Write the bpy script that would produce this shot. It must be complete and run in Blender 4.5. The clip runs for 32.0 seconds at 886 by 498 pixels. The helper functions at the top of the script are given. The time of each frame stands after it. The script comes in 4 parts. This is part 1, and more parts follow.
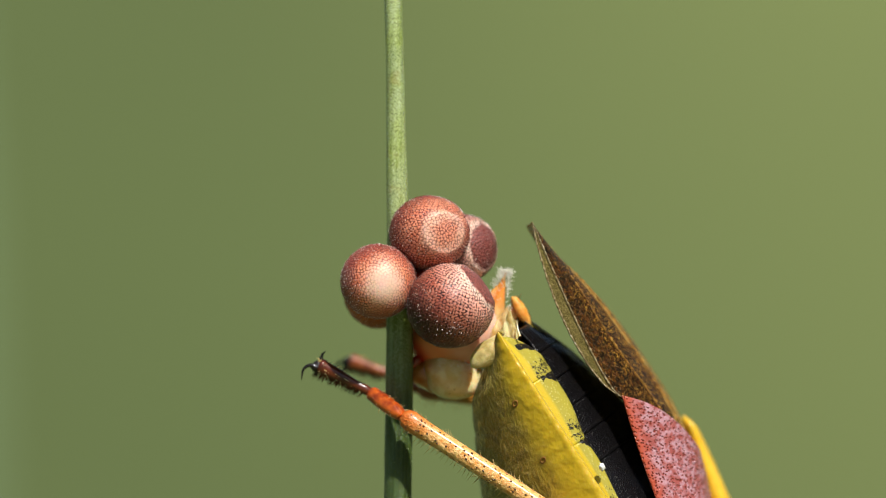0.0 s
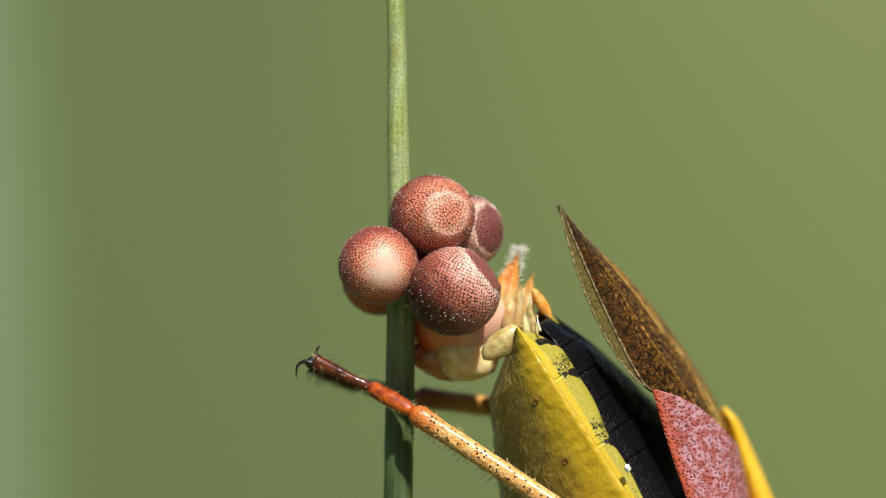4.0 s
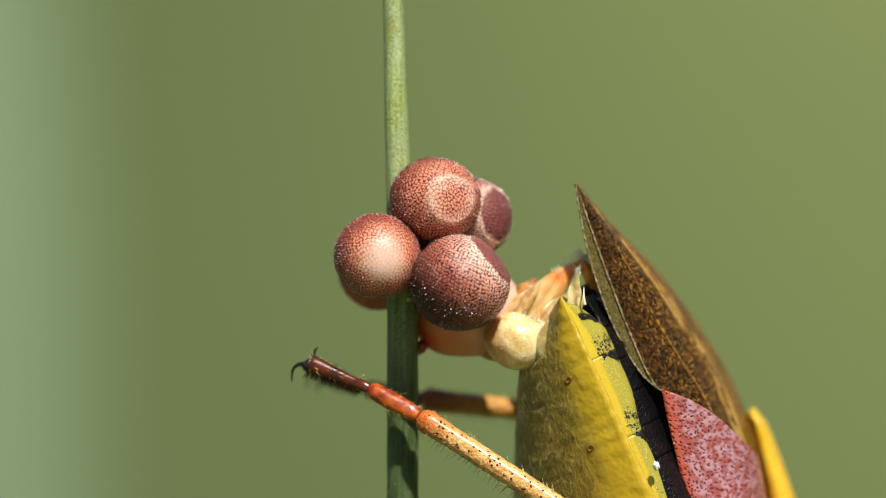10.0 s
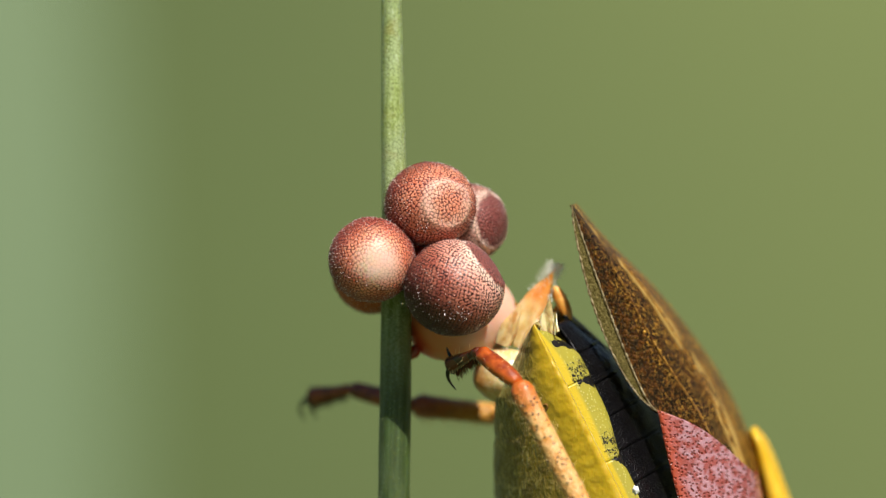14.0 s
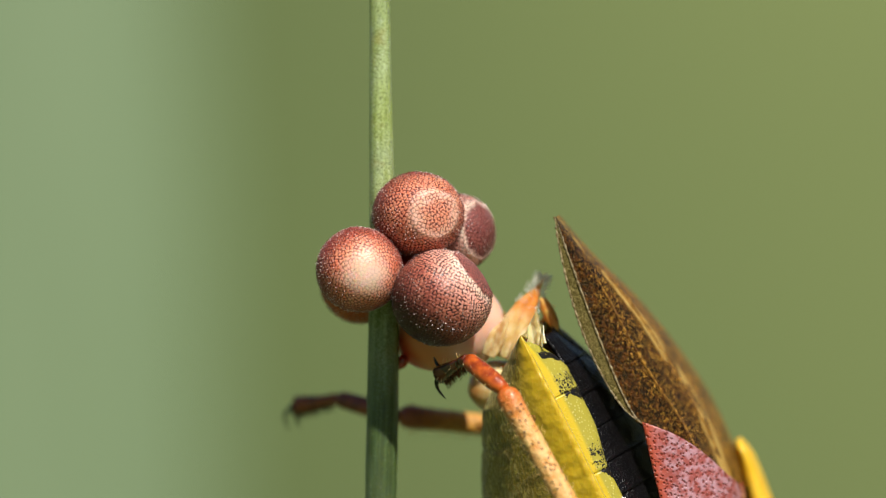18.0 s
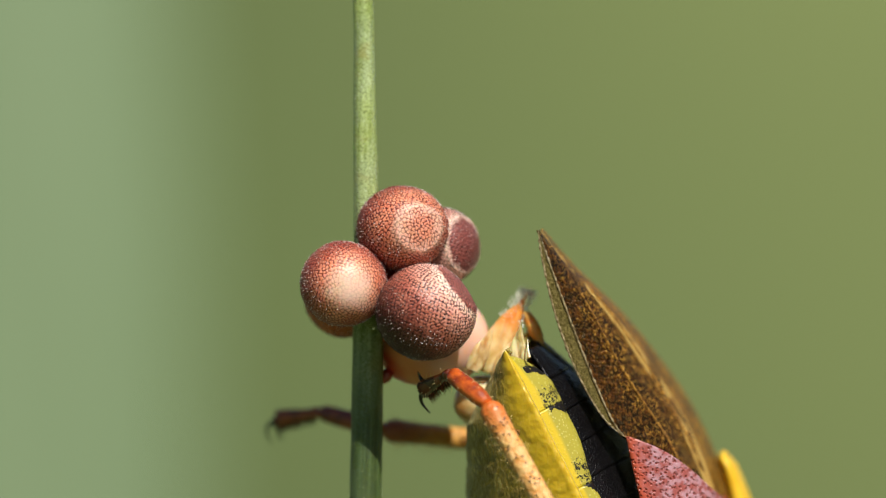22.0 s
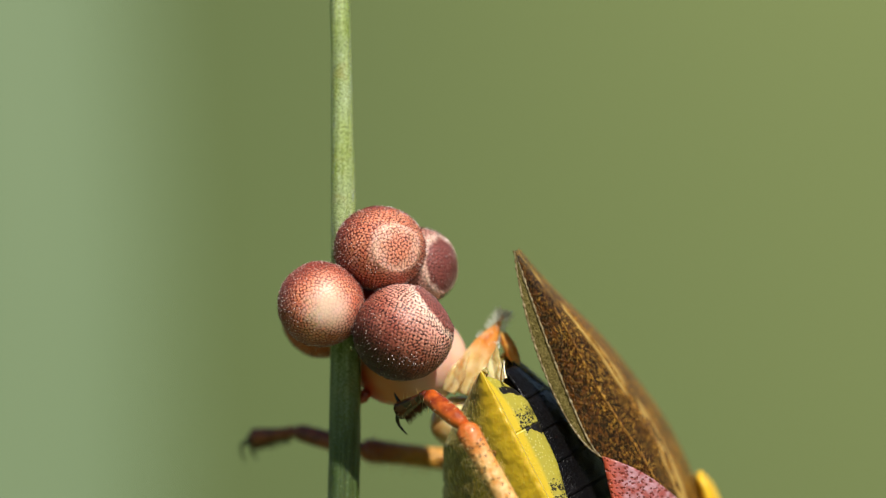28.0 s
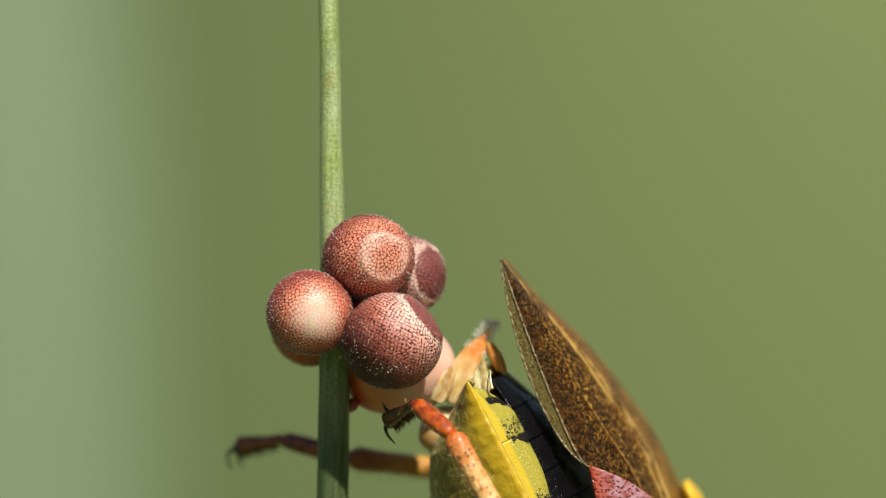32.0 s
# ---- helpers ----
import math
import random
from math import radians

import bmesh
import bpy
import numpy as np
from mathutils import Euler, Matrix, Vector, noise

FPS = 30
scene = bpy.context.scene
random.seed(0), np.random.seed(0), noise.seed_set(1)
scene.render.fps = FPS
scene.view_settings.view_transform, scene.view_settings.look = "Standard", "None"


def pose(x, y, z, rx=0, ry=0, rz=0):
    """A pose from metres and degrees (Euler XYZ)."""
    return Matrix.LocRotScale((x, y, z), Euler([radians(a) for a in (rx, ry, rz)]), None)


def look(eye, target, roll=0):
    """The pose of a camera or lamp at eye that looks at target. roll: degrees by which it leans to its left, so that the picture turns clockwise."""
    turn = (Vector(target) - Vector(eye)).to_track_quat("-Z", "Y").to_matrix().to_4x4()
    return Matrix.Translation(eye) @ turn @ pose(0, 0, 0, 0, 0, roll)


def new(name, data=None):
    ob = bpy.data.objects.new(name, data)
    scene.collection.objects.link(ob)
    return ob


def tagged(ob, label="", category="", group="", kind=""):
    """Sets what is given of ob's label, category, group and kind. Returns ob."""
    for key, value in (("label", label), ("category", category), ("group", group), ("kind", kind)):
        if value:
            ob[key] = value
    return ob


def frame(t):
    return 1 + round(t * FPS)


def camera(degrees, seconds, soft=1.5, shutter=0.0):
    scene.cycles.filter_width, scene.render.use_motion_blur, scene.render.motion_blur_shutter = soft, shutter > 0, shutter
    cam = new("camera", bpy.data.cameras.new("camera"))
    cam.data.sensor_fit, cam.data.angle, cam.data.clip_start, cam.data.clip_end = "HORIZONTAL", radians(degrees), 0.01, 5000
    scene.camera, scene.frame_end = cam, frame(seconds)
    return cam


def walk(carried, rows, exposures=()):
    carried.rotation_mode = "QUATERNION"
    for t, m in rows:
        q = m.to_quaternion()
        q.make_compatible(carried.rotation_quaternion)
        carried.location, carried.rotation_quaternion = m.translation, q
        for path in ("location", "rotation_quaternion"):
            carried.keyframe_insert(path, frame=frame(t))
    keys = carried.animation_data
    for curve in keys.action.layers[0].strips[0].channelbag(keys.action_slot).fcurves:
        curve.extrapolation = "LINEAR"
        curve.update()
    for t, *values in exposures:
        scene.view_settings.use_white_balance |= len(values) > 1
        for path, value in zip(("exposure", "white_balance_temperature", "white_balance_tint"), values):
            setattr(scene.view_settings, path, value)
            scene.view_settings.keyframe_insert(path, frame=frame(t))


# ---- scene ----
# All lengths below are in "grains" of 8 micrometres: x to the right, y down, d away from the viewer.
G = 8e-6


def P(x, y, d=0.0):
    """A world place from grains, counted from a mark beside the egg cluster."""
    return Vector(((x - 700) * G, d * G, (441 - y) * G))


# ---- camera ----
REACH = 0.12                       # the lens stands about a hand's width from the eggs
cam = camera(5.983, 32.0, soft=0.6)
cam.data.dof.use_dof = True
cam.data.dof.aperture_fstop = 72.0


def view(x, y, scale, roll):
    aim = P(x, y)
    return look(aim + Vector((0, -REACH / scale, 0)), aim, roll)


walk(cam, [(t, view(x, y, s, r)) for t, x, y, s, r in (
    (0.0, 794.1, 383.0, 0.8726, 1.13), (0.5, 793.7, 384.0, 0.8763, 1.14), (1.0, 794.6, 387.6, 0.8799, 1.09), (1.5, 790.7, 394.8, 0.8887, 1.28), (2.0, 789.5, 398.7, 0.8938, 1.28),
    (2.5, 787.1, 401.9, 0.9017, 1.2), (3.0, 788.9, 409.1, 0.9053, 1.21), (3.5, 787.7, 412.9, 0.9089, 1.31), (5.5, 789.0, 429.4, 0.9646, 1.2), (6.0, 784.7, 431.3, 0.9721, 1.35),
    (6.5, 780.5, 433.7, 0.9788, 1.44), (7.0, 784.6, 438.7, 0.9892, 1.36), (7.5, 783.2, 441.2, 0.9978, 1.4), (8.0, 785.4, 442.6, 1.0005, 1.24), (8.5, 784.9, 442.6, 1.0013, 0.9),
    (9.0, 784.3, 441.1, 0.9983, 0.58), (9.5, 781.9, 438.8, 0.9976, 0.49), (10.0, 781.1, 437.7, 0.9945, 0.38), (10.5, 777.3, 436.3, 0.9936, 0.56), (11.0, 782.0, 435.9, 0.9926, 0.72),
    (11.5, 783.2, 435.1, 0.9942, 0.94), (12.0, 783.3, 435.9, 0.9955, 1.02), (12.5, 782.9, 435.5, 0.9957, 1.15), (13.0, 784.5, 433.9, 0.9954, 1.25), (13.5, 786.8, 432.3, 0.9965, 1.25),
    (14.0, 790.1, 429.2, 0.9959, 1.23), (14.5, 793.6, 426.8, 0.995, 1.2), (16.5, 803.7, 418.1, 0.9972, 1.34), (17.0, 805.6, 414.9, 0.9965, 1.45), (17.5, 808.6, 413.4, 0.9969, 1.42),
    (18.0, 811.3, 411.0, 0.9978, 1.41), (18.5, 813.1, 408.6, 0.998, 1.38), (19.0, 816.1, 405.5, 0.9981, 1.38), (19.5, 820.6, 402.0, 0.9984, 1.34), (20.0, 825.1, 397.7, 0.9984, 1.34),
    (20.5, 828.9, 394.5, 0.9985, 1.34), (21.0, 832.6, 391.3, 0.9984, 1.42), (21.5, 835.6, 388.1, 0.9984, 1.42), (22.0, 838.6, 385.4, 0.9988, 1.37), (22.5, 840.1, 383.5, 0.9986, 1.39),
    (23.0, 843.1, 380.3, 0.9985, 1.39), (23.5, 845.0, 377.6, 0.9982, 1.33), (24.0, 847.6, 374.1, 0.9982, 1.33), (24.5, 852.1, 370.9, 0.9983, 1.34), (25.0, 855.1, 366.3, 0.9985, 1.32),
    (25.5, 859.6, 363.1, 0.9986, 1.32), (27.5, 874.7, 352.0, 0.9987, 1.32), (28.0, 877.7, 348.9, 0.9986, 1.31), (28.5, 879.3, 347.4, 0.9981, 1.27), (29.0, 880.8, 345.8, 0.9981, 1.27),
    (29.5, 883.8, 343.1, 0.9981, 1.27), (30.0, 886.8, 341.1, 0.9981, 1.27), (30.5, 889.8, 337.9, 0.9981, 1.27), (31.0, 892.7, 336.3, 0.9986, 1.32), (31.5, 894.2, 334.7, 0.9986, 1.32),
    (32.0, 897.2, 333.1, 0.9986, 1.32),
)])

# ---- light ----
SUN_WAY = Vector((0.24, -0.59, 0.77)).normalized()
world = bpy.data.worlds.new("world")
world.use_nodes = True
scene.world = world
sky = world.node_tree.nodes.new("ShaderNodeTexSky")
sky.sky_type, sky.sun_disc = "NISHITA", False
sky.sun_elevation = math.asin(SUN_WAY.z)
sky.sun_rotation = math.atan2(SUN_WAY.x, SUN_WAY.y)
world.node_tree.links.new(sky.outputs[0], world.node_tree.nodes["Background"].inputs[0])
world.node_tree.nodes["Background"].inputs[1].default_value = 0.05
sun = new("sun", bpy.data.lights.new("sun", "SUN"))
sun.data.energy, sun.data.angle, sun.data.color = 5.1, radians(0.5), (1.0, 0.95, 0.86)
sun.matrix_world = look(SUN_WAY, (0, 0, 0))
scene.view_settings.exposure = 0.17


# ---- materials ----
class Shade:
    """A small builder of node materials. Texture space is counted in grains."""

    def __init__(self, name, **values):
        self.m = bpy.data.materials.new(name)
        self.m.use_nodes = True
        self.t = self.m.node_tree
        self.b = self.t.nodes["Principled BSDF"]
        for key, value in values.items():
            self.put(self.b.inputs[key.replace("_", " ")], value)
        co = self.node("ShaderNodeTexCoord")
        self.uv = co.outputs["UV"]
        sc = self.node("ShaderNodeVectorMath", operation="SCALE")
        sc.inputs["Scale"].default_value = 1 / G
        self.link(co.outputs["Object"], sc.inputs[0])
        self.co = sc.outputs[0]

    def node(self, kind, **values):
        n = self.t.nodes.new(kind)
        if "operation" in values:
            n.operation = values["operation"]
        if "feature" in values:
            n.feature = values["feature"]
        return n

    def link(self, a, b):
        self.t.links.new(a, b)

    def put(self, socket, value):
        if isinstance(value, bpy.types.NodeSocket):
            self.link(value, socket)
        elif isinstance(value, tuple) and len(value) == 3 and socket.type == "RGBA":
            socket.default_value = (*value, 1)
        else:
            socket.default_value = value

    def stretch(self, x, y, z, src=None):
        n = self.node("ShaderNodeVectorMath", operation="MULTIPLY")
        self.link(src or self.co, n.inputs[0])
        n.inputs[1].default_value = (x, y, z)
        return n.outputs[0]

    def noise(self, size, detail=3.0, co=None, rough=0.5):
        n = self.node("ShaderNodeTexNoise")
        n.inputs["Scale"].default_value = 1.0 / size
        n.inputs["Detail"].default_value = detail
        n.inputs["Roughness"].default_value = rough
        self.link(co or self.co, n.inputs["Vector"])
        return n.outputs[0]

    def cells(self, size, feature="F1", co=None, flat=False):
        n = self.node("ShaderNodeTexVoronoi", feature=feature)
        n.voronoi_dimensions = "2D" if flat else "3D"
        n.inputs["Scale"].default_value = 1.0 / size
        self.link(co or self.co, n.inputs["Vector"])
        return n.outputs["Distance"]

    def ramp(self, src, lo, hi, a=0.0, b=1.0):
        n = self.node("ShaderNodeMapRange")
        n.interpolation_type = "SMOOTHSTEP"
        self.link(src, n.inputs[0])
        for i, v in enumerate((lo, hi, a, b)):
            n.inputs[i + 1].default_value = v
        return n.outputs[0]

    def calc(self, op, a, b=0.0):
        n = self.node("ShaderNodeMath", operation=op)
        self.put(n.inputs[0], a)
        self.put(n.inputs[1], b)
        return n.outputs[0]

    def mix(self, f, a, b):
        n = self.node("ShaderNodeMix")
        n.data_type = "RGBA"
        self.put(n.inputs[0], f)
        self.put(n.inputs[6], a)
        self.put(n.inputs[7], b)
        return n.outputs[2]

    def axis(self, i, src=None):
        n = self.node("ShaderNodeSeparateXYZ")
        self.link(src or self.co, n.inputs[0])
        return n.outputs[i]

    def color(self, c):
        self.put(self.b.inputs["Base Color"], c)
        return self

    def bump(self, h, depth, strength=1.0):
        """depth in grains."""
        n = self.node("ShaderNodeBump")
        n.inputs["Strength"].default_value = strength
        n.inputs["Distance"].default_value = depth * G
        self.link(h, n.inputs["Height"])
        old = self.b.inputs["Normal"]
        if old.is_linked:
            self.link(old.links[0].from_socket, n.inputs["Normal"])
        self.link(n.outputs[0], old)
        return self

    def flesh(self, weight, radius, reach):
        self.b.inputs["Subsurface Weight"].default_value = weight
        self.b.inputs["Subsurface Radius"].default_value = radius
        self.b.inputs["Subsurface Scale"].default_value = reach * G
        return self


def egg_shade(name, pale, dark, net, pole, ring, rim_at=0.855, fade=(-0.35, -0.95), bare=0.75, warm=0.0, lid_tone=(0.88, 0.46, 0.32), lid_part=0.25, glow=0.45, belt=None, ink=0.8, reach=28):
    """Netted egg shell; the lid's axis is the local z."""
    s = Shade(name, Roughness=0.42)
    z = s.calc("DIVIDE", s.axis(2), 80.0)
    z = s.calc("ADD", z, s.calc("MULTIPLY", s.calc("SUBTRACT", s.noise(16.0, 3), 0.5), 0.10))
    tone = s.ramp(s.noise(40.0, 3), 0.3, 0.7)
    base = s.mix(tone, dark, pale)
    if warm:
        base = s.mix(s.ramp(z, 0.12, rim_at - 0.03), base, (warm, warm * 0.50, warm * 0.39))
    if belt:
        base = s.mix(s.calc("MULTIPLY", s.ramp(z, belt[0], belt[1]), belt[2]), base, belt[3])
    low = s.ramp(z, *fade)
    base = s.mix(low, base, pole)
    rim = s.calc("MULTIPLY", s.ramp(z, rim_at - 0.13, rim_at), s.ramp(z, rim_at + 0.08, rim_at + 0.01))
    rim = s.calc("MULTIPLY", rim, s.calc("MULTIPLY", s.ramp(s.noise(22.0, 3), 0.25, 0.6, 0.7, 1.0), ring))
    lid = 0.0
    if ring:
        lid = s.ramp(z, rim_at + 0.01, rim_at + 0.06)
        base = s.mix(s.calc("MULTIPLY", lid, lid_part), base, lid_tone)
    base = s.mix(rim, base, (0.90, 0.64, 0.52))
    net_at = s.node("ShaderNodeAttribute")
    net_at.attribute_name = "net"
    edge = net_at.outputs["Fac"]
    clear = s.calc("SUBTRACT", 1.0, s.calc("MULTIPLY", s.calc("MAXIMUM", low, rim), bare))
    lines = s.calc("MULTIPLY", s.calc("MULTIPLY", s.ramp(edge, 1.40, 0.25), ink), clear)
    s.color(s.mix(lines, base, net))
    s.bump(s.calc("MULTIPLY", s.ramp(edge, 0.0, 2.2), clear), 1.2, 0.6)
    s.bump(s.noise(3.0, 2), 0.8, 0.5)
    return s.flesh(glow, (1.0, 0.40, 0.22), reach).m


def spicule_shade(name, tone, glassy):
    """Needles: most of them red, some painted pale to stand for their glassy glints."""
    s = Shade(name, Roughness=0.30, Specular_IOR_Level=0.6)
    g = s.node("ShaderNodeNewGeometry")
    pick = s.ramp(g.outputs["Random Per Island"], glassy, glassy - 0.04)
    s.color(s.mix(pick, tone, (0.74, 0.62, 0.57)))
    return s.m


MAT_EGG_ROSE = egg_shade("egg_shell_rose", (0.80, 0.32, 0.19), (0.64, 0.185, 0.105), (0.10, 0.010, 0.008), (0.80, 0.30, 0.14), 0.62, glow=0.45, belt=(0.66, 0.0, 0.82, (0.28, 0.050, 0.035)), ink=0.92)
MAT_EGG_PALE = egg_shade("egg_shell_pale", (0.86, 0.38, 0.235), (0.72, 0.23, 0.13), (0.11, 0.011, 0.009), (0.85, 0.62, 0.50), 0.0, fade=(-0.66, -1.0), bare=0.92, glow=0.9, belt=(-0.80, -0.18, 0.85, (0.29, 0.052, 0.040)), ink=0.84, reach=60)
# maroon eggs: pale near the lid, dim underside painted as a dark pole
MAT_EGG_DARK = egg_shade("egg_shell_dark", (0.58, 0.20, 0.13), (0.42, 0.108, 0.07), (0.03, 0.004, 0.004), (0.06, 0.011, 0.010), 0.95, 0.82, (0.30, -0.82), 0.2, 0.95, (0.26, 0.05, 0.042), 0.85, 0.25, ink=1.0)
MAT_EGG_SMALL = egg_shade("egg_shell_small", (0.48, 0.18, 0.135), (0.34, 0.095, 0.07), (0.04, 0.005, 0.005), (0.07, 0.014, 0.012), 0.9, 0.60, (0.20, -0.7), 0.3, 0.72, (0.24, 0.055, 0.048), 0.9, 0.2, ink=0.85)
MAT_EGG_AMBER = egg_shade("egg_shell_amber", (0.66, 0.17, 0.045), (0.54, 0.12, 0.03), (0.45, 0.09, 0.03), (0.8, 0.3, 0.10), 0.0)
MAT_SPINE = spicule_shade("spicule", (0.12, 0.013, 0.010), 0.22)
MAT_SPINE_DARK = spicule_shade("spicule_dark", (0.05, 0.007, 0.007), 0.14)
MAT_SPINE_PALE = spicule_shade("spicule_pale", (0.17, 0.020, 0.015), 0.30)


def fresh_egg_shade():
    s = Shade("fresh_egg", Roughness=0.22)
    foot = s.calc("ADD", s.calc("MULTIPLY", s.axis(0), -0.0089), s.calc("MULTIPLY", s.axis(2), -0.0064))
    c = s.mix(s.ramp(s.noise(60.0, 2), 0.3, 0.7), (0.74, 0.42, 0.30), (0.79, 0.50, 0.38))
    c = s.mix(s.ramp(foot, 0.0, 0.75), c, (0.72, 0.26, 0.10))
    c = s.mix(s.ramp(foot, 0.78, 1.12), c, (0.55, 0.05, 0.02))
    s.color(c)
    s.bump(s.noise(9.0, 2), 0.5, 0.3)
    s.bump(s.noise(36.0, 3), 2.5, 0.35)
    return s.flesh(0.5, (1.0, 0.38, 0.16), 34).m


def stem_shade():
    s = Shade("stem_green", Roughness=0.38)
    streak = s.noise(7.0, 4, s.stretch(1, 1, 0.05))
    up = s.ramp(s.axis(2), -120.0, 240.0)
    upper_green = s.mix(s.ramp(streak, 0.32, 0.64), (0.22, 0.30, 0.035), (0.46, 0.56, 0.20))
    # lower stalk: its deeper green, darkened further to paint the eggs' shade
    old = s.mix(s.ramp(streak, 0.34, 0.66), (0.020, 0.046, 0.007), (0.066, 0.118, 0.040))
    c = s.mix(up, old, upper_green)
    patch = s.ramp(s.noise(60.0, 3, s.stretch(1, 1, 0.4)), 0.42, 0.62)
    c = s.mix(s.calc("MULTIPLY", patch, s.ramp(up, 0.0, 1.0, 0.12, 0.5)), c, (0.48, 0.58, 0.36))
    grain = s.noise(2.6, 3, s.stretch(1, 1, 0.8), 0.7)
    c = s.mix(s.calc("MULTIPLY", s.ramp(grain, 0.52, 0.40), 0.75), c, (0.085, 0.115, 0.006))
    c = s.mix(s.calc("MULTIPLY", s.ramp(grain, 0.58, 0.67), s.ramp(up, 0.0, 1.0, 0.15, 0.75)), c, (0.70, 0.78, 0.55))
    tan = s.calc("MULTIPLY", s.ramp(s.noise(70.0, 3), 0.56, 0.7), s.calc("MULTIPLY", up, 0.45))
    c = s.mix(tan, c, (0.36, 0.27, 0.05))
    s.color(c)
    s.bump(streak, 3.0, 0.6)
    s.bump(grain, 2.2, 0.8)
    return s.flesh(0.35, (0.9, 1.0, 0.15), 24).m


def venter_shade():
    s = Shade("venter_yellow", Roughness=0.34)
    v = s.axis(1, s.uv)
    # yellow lip; belly darker past it, painting how its light falls off
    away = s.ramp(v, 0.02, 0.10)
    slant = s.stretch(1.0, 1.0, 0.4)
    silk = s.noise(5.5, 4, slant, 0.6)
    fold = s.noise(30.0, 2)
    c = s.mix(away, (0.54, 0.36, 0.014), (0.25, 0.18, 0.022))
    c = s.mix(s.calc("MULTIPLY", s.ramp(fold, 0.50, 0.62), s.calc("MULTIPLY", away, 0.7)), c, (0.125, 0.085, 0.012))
    # pale silk strokes thicken down the flank, painting it brighter there
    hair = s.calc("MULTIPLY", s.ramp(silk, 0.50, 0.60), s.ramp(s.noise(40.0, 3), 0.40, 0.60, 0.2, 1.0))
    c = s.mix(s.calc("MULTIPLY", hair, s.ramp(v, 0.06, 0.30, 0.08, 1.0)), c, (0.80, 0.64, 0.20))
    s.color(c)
    s.bump(s.calc("MULTIPLY", silk, s.ramp(v, 0.04, 0.14, 0.05, 1.0)), 8.0, 0.9)
    s.bump(fold, 9.0, 0.65)
    s.b.inputs["Sheen Weight"].default_value = 0.3
    s.b.inputs["Sheen Roughness"].default_value = 0.4
    s.b.inputs["Sheen Tint"].default_value = (0.9, 0.85, 0.5, 1)
    return s.flesh(0.3, (0.9, 0.65, 0.1), 22).m


def connex_shade(name, front):
    """Lime yellow, grained; a black bar across the front of each plate and black crumbs at its end."""
    s = Shade(name, Roughness=0.36, Specular_IOR_Level=0.35)
    v, u = s.axis(1, s.uv), s.axis(0, s.uv)
    grain = s.cells(6.0)
    c = s.mix(s.ramp(grain, 0.40, 0.08), (0.37, 0.315, 0.040), (0.52, 0.465, 0.13))
    c = s.mix(s.ramp(v, 0.26, 0.14), c, (0.60, 0.43, 0.022))
    fine = s.noise(4.0, 3, None, 0.7)
    blot = s.noise(15.0, 3)
    wave = s.calc("MULTIPLY", s.calc("SUBTRACT", s.noise(24.0, 3), 0.5), 0.22)
    place = s.calc("ADD", s.calc("SUBTRACT", u, s.calc("MULTIPLY", v, 0.16)), wave)
    bar = s.calc("MULTIPLY", s.calc("MULTIPLY", s.ramp(place, front, front - 0.06), s.ramp(place, front - 0.24, front - 0.16)), s.ramp(v, 0.20, 0.32))
    crumbs = s.calc("MULTIPLY", s.ramp(u, 0.52, 0.80), s.calc("MULTIPLY", s.ramp(v, 0.10, 0.24), s.ramp(blot, 0.32, 0.50)))
    edge = s.ramp(v, 0.88, 0.98)
    amount = s.calc("MAXIMUM", s.calc("MAXIMUM", s.calc("MULTIPLY", bar, 0.40), s.calc("MULTIPLY", crumbs, 0.25)), s.calc("MULTIPLY", edge, 0.30))
    mask = s.ramp(s.calc("ADD", fine, amount), 0.72, 0.77)
    s.color(s.mix(mask, c, (0.010, 0.008, 0.007)))
    s.bump(s.ramp(grain, 0.5, 0.1), 0.5, 0.6)
    s.bump(mask, 1.2, 0.6)
    return s.flesh(0.12, (1, 0.8, 0.2), 12).m


def tergum_shade():
    s = Shade("tergum_black", Roughness=0.3, Specular_IOR_Level=0.22)
    n = s.cells(5.0)
    s.color(s.mix(s.noise(14.0, 3), (0.002, 0.002, 0.002), (0.007, 0.006, 0.007)))
    s.bump(s.ramp(n, 0.6, 0.1), 1.6, 0.9)
    s.bump(s.noise(26.0, 2), 3.0, 0.4)
    return s.m


